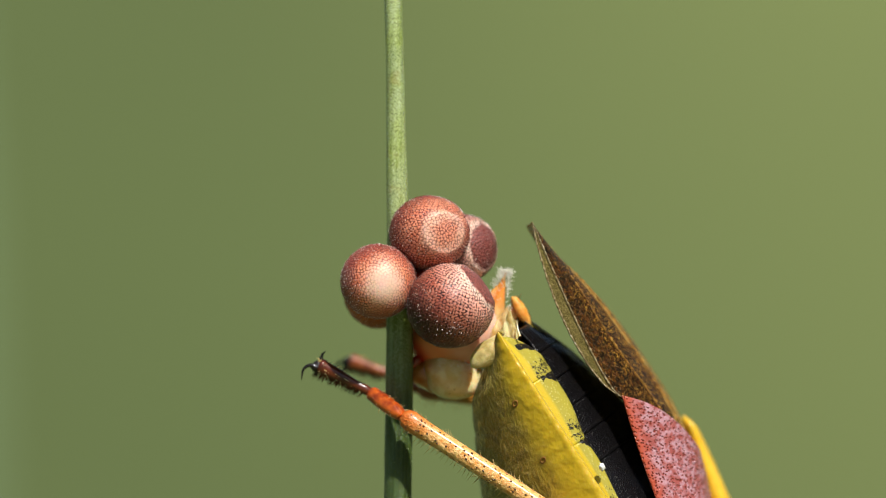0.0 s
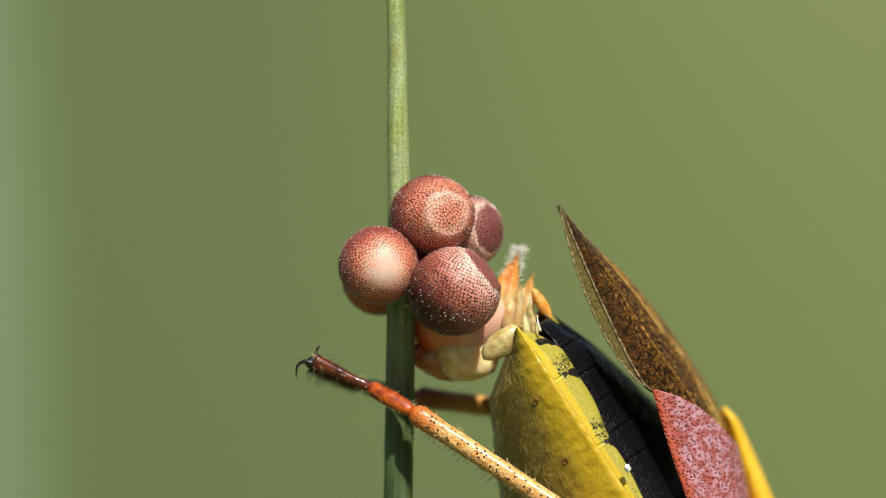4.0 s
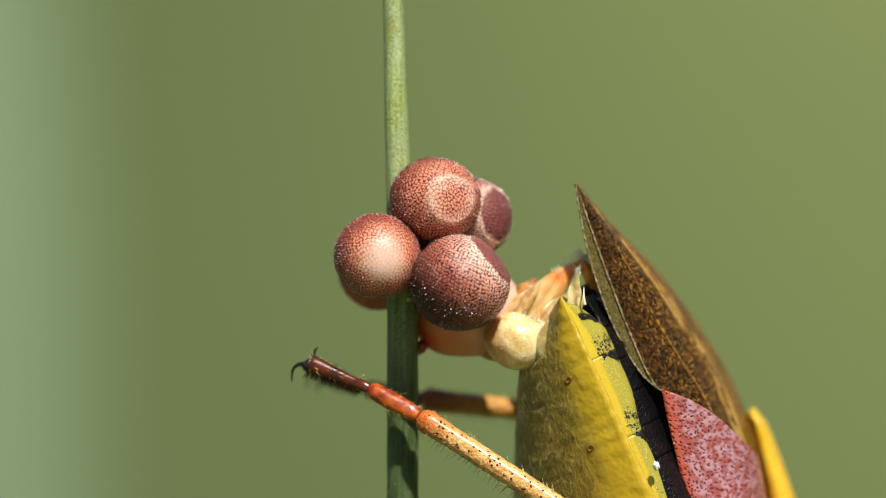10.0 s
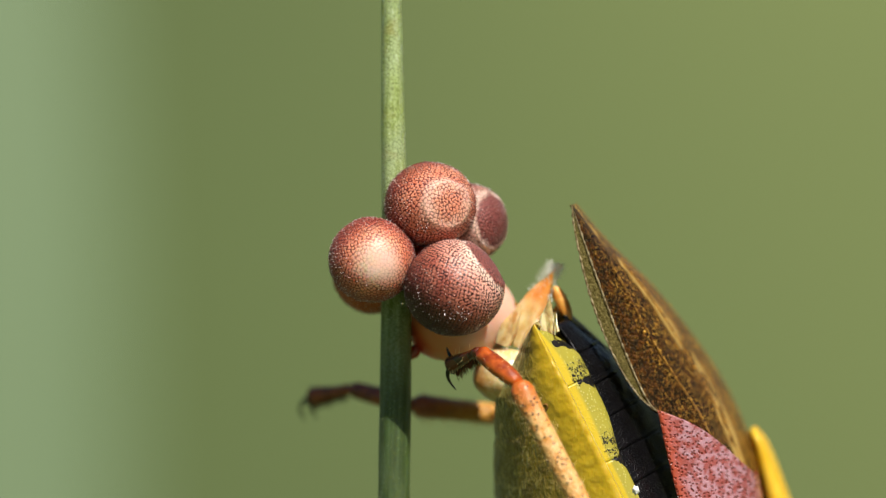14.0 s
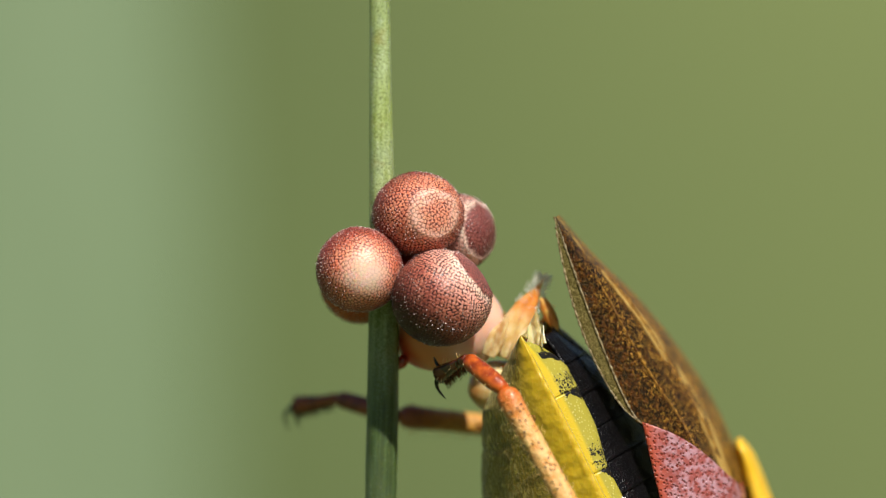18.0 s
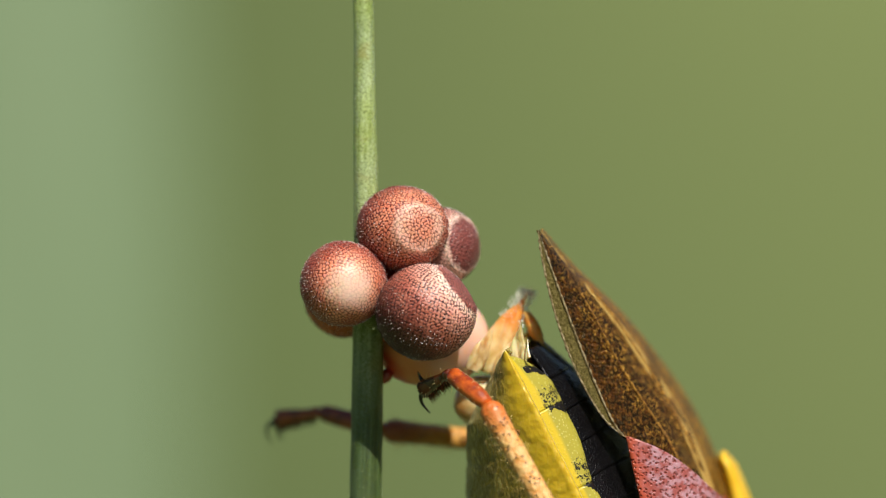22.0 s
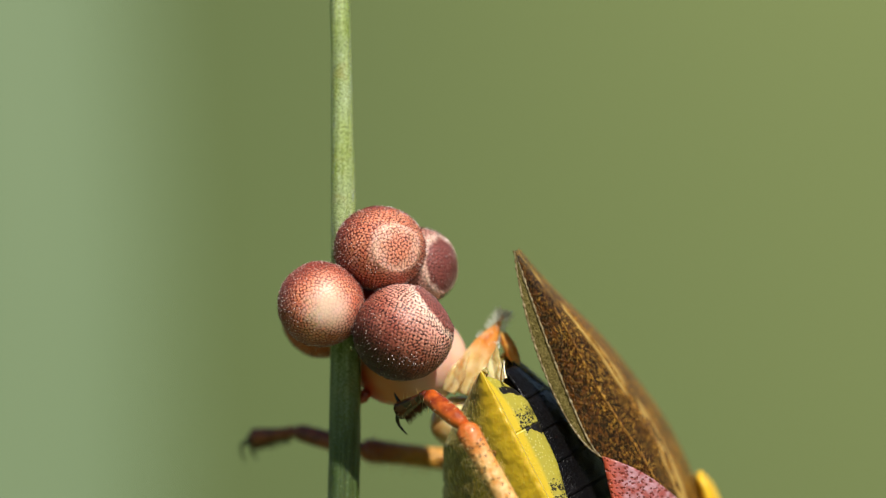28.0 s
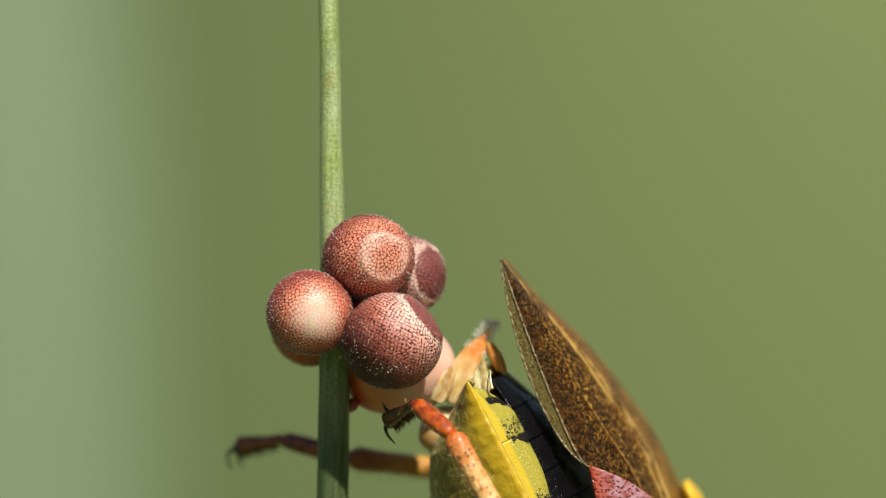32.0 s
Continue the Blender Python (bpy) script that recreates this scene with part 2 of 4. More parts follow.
def membrane_shade():
    s = Shade("wing_membrane", Roughness=0.24, Specular_IOR_Level=0.45, Specular_Tint=(1.0, 0.70, 0.36))
    v, u = s.axis(1, s.uv), s.axis(0, s.uv)
    run = s.stretch(1.0, 1.0, 0.55)
    n = s.noise(7.5, 6, run, 0.72)
    c = s.mix(s.ramp(n, 0.42, 0.62), (0.009, 0.004, 0.0015), (0.105, 0.032, 0.004))
    # golden sheen of the curved far half, painted as colour
    away = s.ramp(v, 0.34, 0.50)
    cloud = s.ramp(s.noise(34.0, 3, s.stretch(1.0, 1.0, 0.35)), 0.42, 0.62)
    c = s.mix(s.calc("MULTIPLY", away, s.calc("ADD", s.calc("MULTIPLY", cloud, 0.36), 0.12)), c, (0.42, 0.19, 0.024))
    fleck = s.calc("MULTIPLY", s.ramp(s.noise(3.6, 4, run, 0.75), 0.545, 0.60), s.ramp(v, 0.10, 0.30, 0.15, 1.0))
    fleck = s.calc("MULTIPLY", fleck, s.ramp(s.noise(26.0, 2), 0.36, 0.58, 0.25, 1.0))
    c = s.mix(fleck, c, (0.98, 0.52, 0.07))
    rib = s.calc("SINE", s.calc("ADD", s.calc("MULTIPLY", u, 330.0), s.calc("MULTIPLY", s.noise(22.0, 4), 26.0)))
    near = s.calc("MULTIPLY", s.ramp(v, 0.40, 0.26), s.ramp(v, 0.06, 0.13))
    c = s.mix(s.calc("MULTIPLY", s.ramp(rib, 0.1, -0.8), s.calc("MULTIPLY", near, 0.38)), c, (0.010, 0.004, 0.002))
    wide = s.calc("SUBTRACT", 0.098, s.calc("MULTIPLY", 0.11, s.calc("POWER", u, 2.2)))
    pale = s.ramp(s.calc("SUBTRACT", v, wide), 0.012, -0.012)
    film = s.mix(s.ramp(s.noise(3.0, 3), 0.30, 0.72), (0.075, 0.060, 0.014), (0.22, 0.18, 0.06))
    c = s.mix(s.calc("MULTIPLY", pale, 0.95), c, film)
    # bright gold streak painted along the ridge as its highlight
    streak = s.calc("MULTIPLY", s.ramp(s.noise(30.0, 2, s.stretch(1.0, 1.0, 0.2)), 0.42, 0.56), s.calc("MULTIPLY", s.ramp(v, 0.39, 0.43), s.ramp(v, 0.50, 0.455)))
    c = s.mix(s.calc("MULTIPLY", streak, 0.95), c, (0.92, 0.60, 0.17))
    s.color(c)
    shine = s.calc("MULTIPLY", s.calc("MAXIMUM", fleck, streak), 0.45)
    s.put(s.b.inputs["Metallic"], shine)
    s.bump(n, 7.0, 1.0)
    s.bump(s.calc("MULTIPLY", rib, near), 2.0, 0.7)
    s.bump(s.noise(4.0, 3), 2.6, 1.0)
    return s.m


def corium_shade():
    s = Shade("corium_pink", Roughness=0.3)
    bend = s.calc("MULTIPLY", s.calc("SUBTRACT", s.noise(11.0, 3), 0.5), 9.0)
    flat = s.node("ShaderNodeCombineXYZ")
    s.link(s.calc("ADD", s.axis(0), bend), flat.inputs[0])
    s.link(s.calc("SUBTRACT", s.axis(2), bend), flat.inputs[1])
    pit = s.cells(7.4, "F1", flat.outputs[0], True)
    v = s.axis(1, s.uv)
    hole = s.calc("MULTIPLY", s.ramp(pit, 0.32, 0.14), s.ramp(s.noise(30.0, 2), 0.35, 0.55, 0.55, 1.0))
    c = s.mix(s.ramp(s.noise(15.0, 4), 0.38, 0.62), (0.34, 0.085, 0.075), (0.49, 0.26, 0.30))
    c = s.mix(s.ramp(v, 0.50, 0.95), c, (0.40, 0.06, 0.035))
    c = s.mix(s.ramp(v, 0.13, 0.0), c, (0.50, 0.085, 0.04))
    c = s.mix(hole, c, (0.19, 0.022, 0.008))
    s.color(c)
    s.bump(s.ramp(pit, 0.10, 0.38), 2.6, 0.8)
    s.bump(s.noise(6.0, 3), 1.6, 0.6)
    return s.flesh(0.08, (1, 0.4, 0.3), 10).m


def plain(name, a, b, rough, size=20.0, relief=1.5, flesh=0.0, reach=15, radius=(1, 0.6, 0.3), coat=0.0):
    s = Shade(name, Roughness=rough)
    n = s.noise(size, 4)
    s.color(s.mix(s.ramp(n, 0.33, 0.67), a, b))
    s.bump(n, relief, 0.7)
    s.bump(s.noise(size * 0.3, 4, None, 0.65), relief * 0.5, 0.7)
    s.b.inputs["Coat Weight"].default_value = coat
    s.b.inputs["Coat Roughness"].default_value = 0.12
    return s.flesh(flesh, radius, reach).m


def tibia_shade(name, tone, long, deep=(0.72, 0.31, 0.065), light=(0.82, 0.50, 0.19)):
    s = Shade(name, Roughness=0.34)
    x = s.axis(0)
    n = s.noise(16.0, 4)
    c = s.mix(s.ramp(n, 0.3, 0.7), deep, light)
    c = s.mix(s.ramp(x, long, 5.0), c, tone)
    s.color(c)
    s.bump(n, 5.0, 0.8)
    s.bump(s.noise(6.0, 3), 4.0, 0.9)
    s.b.inputs["Coat Weight"].default_value = 0.3
    s.b.inputs["Coat Roughness"].default_value = 0.2
    return s.flesh(0.15, (1, 0.5, 0.2), 12).m


MAT_FRESH = fresh_egg_shade()
MAT_STEM = stem_shade()
MAT_VENTER = venter_shade()
MAT_CONNEX = connex_shade("margin_yellow", 0.03)
MAT_CONNEX_TIP = connex_shade("margin_tip_yellow", 0.38)
MAT_TERGUM = tergum_shade()
MAT_MEMBRANE = membrane_shade()
MAT_CORIUM = corium_shade()
MAT_TIBIA = tibia_shade("tibia_orange", (0.62, 0.15, 0.02), 90.0)
# far shin: near shin's orange darkened to paint its shade, deepest at the ankle
MAT_TIBIA_FAR = tibia_shade("tibia_in_shade", (0.26, 0.060, 0.010), 140.0, (0.58, 0.24, 0.03), (0.68, 0.34, 0.06))
MAT_TARSUS = plain("tarsus_red", (0.24, 0.028, 0.005), (0.58, 0.110, 0.010), 0.24, 20, 5.0, coat=0.6)
MAT_TARSUS_END = plain("tarsus_end_red", (0.032, 0.007, 0.004), (0.12, 0.022, 0.007), 0.24, 30, 2.0, coat=0.3)
MAT_TARSUS_DARK = plain("tarsus_brown", (0.13, 0.028, 0.011), (0.27, 0.065, 0.018), 0.3, 22, 1.5, coat=0.25)
MAT_CLAW = plain("claw_black", (0.006, 0.005, 0.006), (0.02, 0.014, 0.012), 0.18, 10, 0.5)
MAT_BRISTLE = plain("bristle_gold", (0.70, 0.43, 0.12), (0.86, 0.64, 0.30), 0.2, 10, 0.3)
MAT_DOT = plain("bristle_socket", (0.05, 0.018, 0.008), (0.09, 0.03, 0.01), 0.3, 10, 0.3)


def lobe_shade(name, edge, pale, deep, fade=True):
    s = Shade(name, Roughness=0.32)
    n = s.noise(20.0, 4)
    c = s.mix(s.ramp(n, 0.33, 0.67), edge, pale)
    side = s.calc("ADD", s.calc("ADD", s.axis(0), s.calc("MULTIPLY", s.axis(2), -0.25)), s.calc("MULTIPLY", n, 30.0))
    # amber towards the left side: shade on the lobe put into its colour
    if fade:
        c = s.mix(s.ramp(side, 0.0, -50.0), c, deep)
    spot = s.calc("MULTIPLY", s.ramp(s.cells(13.0), 0.17, 0.10), s.ramp(s.noise(30.0, 2), 0.46, 0.54))
    c = s.mix(s.calc("MULTIPLY", spot, 0.8), c, (0.30, 0.13, 0.03))
    s.color(c)
    s.bump(n, 3.0, 0.6)
    s.bump(s.noise(6.0, 4), 1.6, 0.7)
    s.b.inputs["Coat Weight"].default_value = 0.6
    s.b.inputs["Coat Roughness"].default_value = 0.15
    return s.flesh(0.5, (1, 0.55, 0.22), 30).m


def skin_shade(name, ridge, groove, lines, reach=34):
    """Wet smooth skin: clear ivory with soft amber clouds and faint pleats."""
    s = Shade(name, Roughness=0.25)
    n = s.noise(13.0, 3, s.stretch(1.0, 1.0, 0.7), 0.5)
    cloud = s.noise(26.0, 3)
    c = s.mix(s.ramp(n, 0.34, 0.60), groove, ridge)
    c = s.mix(s.calc("MULTIPLY", s.ramp(cloud, 0.45, 0.7), 0.6), c, lines)
    s.color(c)
    s.bump(n, 2.6, 0.7)
    s.bump(cloud, 5.0, 0.5)
    s.bump(s.noise(4.0, 4), 1.0, 0.6)
    s.b.inputs["Coat Weight"].default_value = 0.6
    s.b.inputs["Coat Roughness"].default_value = 0.08
    return s.flesh(0.65, (1, 0.62, 0.28), reach).m


MAT_CREAM = lobe_shade("genital_cream", (0.74, 0.52, 0.20), (0.86, 0.70, 0.38), (0.50, 0.21, 0.05))
MAT_SIDE = lobe_shade("side_straw", (0.44, 0.33, 0.11), (0.64, 0.52, 0.24), (0.4, 0.2, 0.05), False)
MAT_PLATE = skin_shade("plate_ivory", (0.66, 0.49, 0.25), (0.44, 0.26, 0.09), (0.58, 0.35, 0.12))
MAT_PALE_SKIN = skin_shade("pale_skin", (0.88, 0.78, 0.58), (0.66, 0.48, 0.26), (0.78, 0.60, 0.36), 24)
MAT_SKIN = skin_shade("tip_skin", (0.70, 0.58, 0.30), (0.42, 0.31, 0.11), (0.60, 0.46, 0.18), 20)
MAT_WET = skin_shade("wet_brown", (0.58, 0.31, 0.10), (0.30, 0.12, 0.03), (0.66, 0.42, 0.18), 20)


def fin_shade():
    s = Shade("fin_orange", Roughness=0.24)
    n = s.noise(15.0, 3, s.stretch(1.0, 1.0, 0.7), 0.5)
    c = s.mix(s.ramp(n, 0.34, 0.64), (0.62, 0.40, 0.14), (0.76, 0.58, 0.29))
    top = s.calc("ADD", s.axis(2), s.calc("MULTIPLY", s.noise(26.0, 3), 40.0))
    c = s.mix(s.ramp(top, 66.0, 130.0), c, (0.80, 0.27, 0.04))
    s.color(c)
    s.bump(n, 3.0, 0.7)
    s.bump(s.noise(4.0, 4), 1.2, 0.6)
    s.b.inputs["Coat Weight"].default_value = 0.5
    s.b.inputs["Coat Roughness"].default_value = 0.08
    return s.flesh(0.6, (1, 0.6, 0.25), 30).m


MAT_FIN = fin_shade()
MAT_TIP = plain("tip_orange", (0.72, 0.25, 0.03), (0.82, 0.44, 0.10), 0.34, 18, 2.5, 0.25, 18)
MAT_HAIR = plain("hair_white", (0.88, 0.86, 0.78), (0.95, 0.94, 0.88), 0.4, 10, 0.2)
MAT_FUZZ = plain("fuzz_green", (0.30, 0.38, 0.18), (0.45, 0.52, 0.30), 0.4, 10, 0.2)
MAT_AMBER = plain("membrane_amber", (0.40, 0.14, 0.03), (0.54, 0.24, 0.07), 0.14, 26, 2.0, 0.75, 40, (1, 0.5, 0.2), 0.5)
MAT_RED_GLUE = plain("glue_red", (0.26, 0.025, 0.012), (0.45, 0.07, 0.03), 0.15, 18, 1.0, 0.4, 25, (1, 0.3, 0.15), 0.4)
MAT_YELLOW = plain("scutellum_yellow", (0.72, 0.42, 0.015), (0.80, 0.52, 0.04), 0.3, 25, 2.0, 0.1, 15)
MAT_VEIN = plain("vein_silver", (0.12, 0.08, 0.03), (0.40, 0.32, 0.18), 0.2, 6, 2.0)
MAT_VEIN_GOLD = plain("vein_gold", (0.10, 0.035, 0.006), (0.55, 0.27, 0.04), 0.25, 9, 2.0)
MAT_SPIRACLE = plain("spiracle_brown", (0.17, 0.075, 0.012), (0.26, 0.13, 0.02), 0.35, 10, 1.0)
MAT_CRUMB = plain("pollen_white", (0.8, 0.8, 0.74), (0.88, 0.88, 0.84), 0.5, 6, 1.5)
MAT_THORAX = plain("thorax_brown", (0.30, 0.20, 0.05), (0.42, 0.28, 0.06), 0.4, 30, 3.0)


# ---- mesh helpers (in grains) ----
def finish(bm, origin):
    o = Vector(origin)
    for v in bm.verts:
        x, y, d = v.co - o
        v.co = (x * G, d * G, -y * G)


def thing(name, origin, label, category, group="", kind=""):
    ob = new(name)
    ob.empty_display_size = 20 * G
    ob.location = P(*origin)
    ob["at"] = tuple(float(c) for c in origin)
    return tagged(ob, label, category, group, kind)


def mesh_of(name, bm, material, smooth=True):
    me = bpy.data.meshes.new(name)
    bm.to_mesh(me)
    bm.free()
    me.materials.append(material)
    if smooth:
        me.polygons.foreach_set("use_smooth", [True] * len(me.polygons))
    return me


def part(name, bm, material, parent, label="", origin=None, kind="", smooth=True):
    """Links a bmesh, drawn in grains, as one mesh object under parent. origin: its pivot."""
    at = tuple(parent["at"])
    origin = origin or at
    finish(bm, origin)
    ob = new(name, mesh_of(name, bm, material, smooth))
    ob.parent = parent
    ob.location = P(*origin) - P(*at)
    ob["at"] = tuple(float(c) for c in origin)
    return tagged(ob, label, kind=kind)


def curve(points, u):
    """A smooth curve through the points, 0 <= u <= 1."""
    n = len(points) - 1
    k = min(int(u * n), n - 1)
    f = u * n - k
    p = [Vector(points[min(max(k + j, 0), n)]) for j in (-1, 0, 1, 2)]
    return 0.5 * (2 * p[1] + (p[2] - p[0]) * f + (2 * p[0] - 5 * p[1] + 4 * p[2] - p[3]) * f * f + (3 * p[1] - p[0] - 3 * p[2] + p[3]) * f ** 3)


def sheet(fn, nu, nv, thick=0.0, wrap=False):
    """A grid of fn(u, v), with u and v as its UV map; wrap closes it round v."""
    bm = bmesh.new()
    uvs = bm.loops.layers.uv.new("UVMap")
    cols = nv if wrap else nv + 1
    rows = [[bm.verts.new(fn(i / nu, j / nv)) for j in range(cols)] for i in range(nu + 1)]
    for i in range(nu):
        for j in range(nv):
            a, b = (i, j), (i, j + 1)
            quad = [(i, j), (i, j + 1), (i + 1, j + 1), (i + 1, j)]
            f = bm.faces.new([rows[p][q % cols] for p, q in quad])
            for loop, (p, q) in zip(f.loops, quad):
                loop[uvs].uv = (p / nu, q / nv)
    if wrap:
        for r in (rows[0], rows[-1]):
            bm.faces.new(r)
    bmesh.ops.recalc_face_normals(bm, faces=bm.faces[:])
    if thick:
        bmesh.ops.solidify(bm, geom=bm.faces[:], thickness=thick)
        bmesh.ops.recalc_face_normals(bm, faces=bm.faces[:])
    return bm


def tube(points, radius, n=24, around=12, twist=None):
    """A round rod along a smooth curve; radius(u), radius(u, angle) by twist."""
    pts = [curve(points, i / n) for i in range(n + 1)]

    def fn(u, v):
        i = round(u * n)
        t = (pts[min(i + 1, n)] - pts[max(i - 1, 0)]).normalized()
        a = t.orthogonal() if abs(t.z) > 0.9 else t.cross(Vector((0, 0, 1))).normalized()
        b = t.cross(a).normalized()
        w = 2 * math.pi * v
        r = radius(u) * (twist(u, w) if twist else 1.0)
        return pts[i] + a.normalized() * (r * math.cos(w)) + b * (r * math.sin(w))
    return sheet(fn, n, around, wrap=True)


def blob(center, radii, turn=(0, 0, 0), fn=None, level=4):
    """A rounded body; fn(unit vector) scales its radius."""
    bm = bmesh.new()
    bmesh.ops.create_icosphere(bm, subdivisions=level, radius=1.0)
    rot = Euler([radians(a) for a in turn]).to_matrix()
    c = Vector(center)
    for v in bm.verts:
        k = fn(v.co.copy()) if fn else 1.0
        v.co = c + rot @ Vector((v.co.x * radii[0] * k, v.co.y * radii[1] * k, v.co.z * radii[2] * k))
    return bm


def add(a, b):
    """Adds the bmesh b to a."""
    me = bpy.data.meshes.new("join")
    b.to_mesh(me)
    b.free()
    a.from_mesh(me)
    bpy.data.meshes.remove(me)
    return a


def spikes(roots, sides=4):
    """Thin pointed hairs in one mesh: rows of (foot, tip, radius)."""
    bm = bmesh.new()
    for foot, tip, r in roots:
        foot, tip = Vector(foot), Vector(tip)
        t = (tip - foot).normalized()
        a = t.orthogonal().normalized()
        b = t.cross(a)
        ring = [bm.verts.new(foot + (a * math.cos(w) + b * math.sin(w)) * r) for w in (2 * math.pi * k / sides for k in range(sides))]
        top = bm.verts.new(tip)
        for k in range(sides):
            bm.faces.new((ring[k], ring[(k + 1) % sides], top))
    bmesh.ops.recalc_face_normals(bm, faces=bm.faces[:])
    return bm


def hair_curl(foot, way, length, r, rng):
    """Two joints of a fine wavy hair."""
    mid = Vector(foot) + Vector(way) * length * 0.55
    end = mid + (Vector(way) + Vector((rng.uniform(-0.5, 0.5), rng.uniform(-0.5, 0.5), rng.uniform(-0.5, 0.5)))).normalized() * length * 0.5
    return [(foot, mid, r), (Vector(foot) * 0.25 + mid * 0.75, end, r * 0.7)]


# ---- ground, backdrop, far leaf ----
def build_ground():
    """One sheet to the horizon: a shallow hollow of the meadow with grassy banks all round."""
    bm = bmesh.new()
    around = 120
    radii = [0.0] + [0.06 * 1.085 ** k for k in range(84)]
    rings = []
    for r in radii:
        ring = []
        for k in range(around if r else 1):
            a = 2 * math.pi * k / around
            x, y = r * math.sin(a), r * math.cos(a)
            t = min(1.0, max(0.0, (r - 0.85) / 1.4))
            z = -0.10 + 0.42 * t * t * (3 - 2 * t)
            z += 0.03 * min(1, r) * noise.noise(Vector((x * 1.3, y * 1.3, 0))) + 0.012 * min(1, r) * noise.noise(Vector((x * 5, y * 5, 2)))
            z += 0.3 * max(0, min(1, (r - 6) / 20)) * noise.noise(Vector((x * 0.12, y * 0.12, 5)))
            ring.append(bm.verts.new((x, y, z)))
        rings.append(ring)
    for k in range(around):
        bm.faces.new((rings[0][0], rings[1][(k + 1) % around], rings[1][k]))
    for a, b in zip(rings[1:], rings[2:]):
        for k in range(around):
            j = (k + 1) % around
            bm.faces.new((a[k], a[j], b[j], b[k]))
    bmesh.ops.recalc_face_normals(bm, faces=bm.faces[:])
    s = Shade("meadow_ground", Roughness=0.85)
    patch = s.noise(7000.0, 3)
    c = s.mix(s.ramp(patch, 0.35, 0.65), BACK_A, BACK_B)
    # a paler olive patch of grass on one flank of the bank
    dx = s.calc("DIVIDE", s.calc("SUBTRACT", s.axis(0), 62500.0), 62500.0)
    dy = s.calc("DIVIDE", s.calc("SUBTRACT", s.axis(1), 187500.0), 140000.0)
    reach = s.calc("SQRT", s.calc("ADD", s.calc("MULTIPLY", dx, dx), s.calc("MULTIPLY", dy, dy)))
    c = s.mix(s.ramp(reach, 1.15, 0.82), c, BACK_C)
    far = s.ramp(s.noise(90000.0, 4), 0.4, 0.6)
    c = s.mix(s.calc("MULTIPLY", far, 0.35), c, BACK_A)
    s.color(c)
    s.bump(s.noise(900.0, 4), 300, 0.5)
    tagged(new("ground", mesh_of("ground", bm, s.m)), "olive green meadow bank melted by blur", "ground", kind="structure")


BACK_A, BACK_B, BACK_C = (0.0645, 0.0915, 0.0228), (0.071, 0.101, 0.0252), (0.135, 0.170, 0.0490)


def build_far_leaf():
    """A broad pale leaf standing a hand's width behind the stem."""
    def fn(u, v):
        y = -7000 + 19000 * u
        w = 2900 * (0.3 + 0.7 * min(1, u * 6)) * (1 - 0.3 * max(0, u - 0.4))
        x = -2900 + w * (v - 0.5) * 2
        return Vector((x + 60 * math.sin(u * 5), y, 13750 + 500 * (v - 0.5) ** 2 * 4 + 30 * math.sin(v * 60)))
    s = Shade("leaf_pale", Roughness=0.45)
    vein = s.noise(60.0, 3, s.stretch(1, 1, 0.02))
    s.color(s.mix(s.ramp(vein, 0.35, 0.65), (0.160, 0.222, 0.116), (0.188, 0.255, 0.140)))
    s.bump(vein, 20.0, 0.5)
    reed = thing("reed_plant", (-2900, 12000, 13750), "broad pale green reed leaf swaying far out of focus", "reed")
    part("leaf", sheet(fn, 30, 24, 24.0), s.m, reed)
    part("midrib", tube([fn(k / 10, 0.5) + Vector((0, 0, -40)) for k in range(11)], lambda u: 70, 30, 10), s.m, reed)
    return reed


# ---- stem ----
STEM_LINE = [(650, -4200, 12), (668, -900, 12), (681, -150, 12), (689, 0, 12), (694, 150, 12), (699, 280, 12), (706, 440, 12), (710, 600, 12), (712, 870, 12), (716, 1700, 12), (720, 5000, 30), (700, 13500, 120)]


def stem_x(y):
    for (x0, y0, _), (x1, y1, _) in zip(STEM_LINE, STEM_LINE[1:]):
        if y0 <= y <= y1:
            return x0 + (x1 - x0) * (y - y0) / (y1 - y0)
    return 712


def build_stem():
    n = 260
    ys = [-4200 + 3800 * i / 30 for i in range(30)] + [-400 + 1700 * i / 160 for i in range(160)] + [1300 + 12200 * (i / 70) for i in range(71)]

    def fn(u, v):
        y = ys[round(u * n)]
        w = 2 * math.pi * v
        r = 17.5 + 10.5 * min(1, max(0, y / 620)) ** 1.2 + 0.002 * max(0, y - 900)
        if y < -200:
            r *= max(0.15, 1 - (-200 - y) / 5200)
        r *= 1 + 0.014 * math.cos(9 * w) + 0.03 * noise.noise(Vector((math.cos(w) * 2, math.sin(w) * 2, y * 0.012)))
        return Vector((stem_x(y) + r * math.cos(w), y, 12 + r * math.sin(w)))
    stem = thing("grass_plant", (710, 600, 12), "upright thin green grass stalk with pale flecks", "grass")
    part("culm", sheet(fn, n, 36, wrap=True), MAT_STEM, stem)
    rng = random.Random(4)
    rows = []
    for k in range(900):
        y, w = rng.uniform(-420, 1150), rng.uniform(0, 2 * math.pi)
        r = 17.5 + 10.5 * min(1, max(0, y / 620)) ** 1.2
        out = Vector((math.cos(w), rng.uniform(-0.5, 0.1), math.sin(w)))
        foot = Vector((stem_x(y) + r * math.cos(w), y, 12 + r * math.sin(w)))
        rows.append((foot, foot + out * rng.uniform(1.6, 3.8), 0.6))
    part("fuzz", spikes(rows, 3), MAT_FUZZ, stem, "tiny pale hairs", kind="stuff")
    return stem


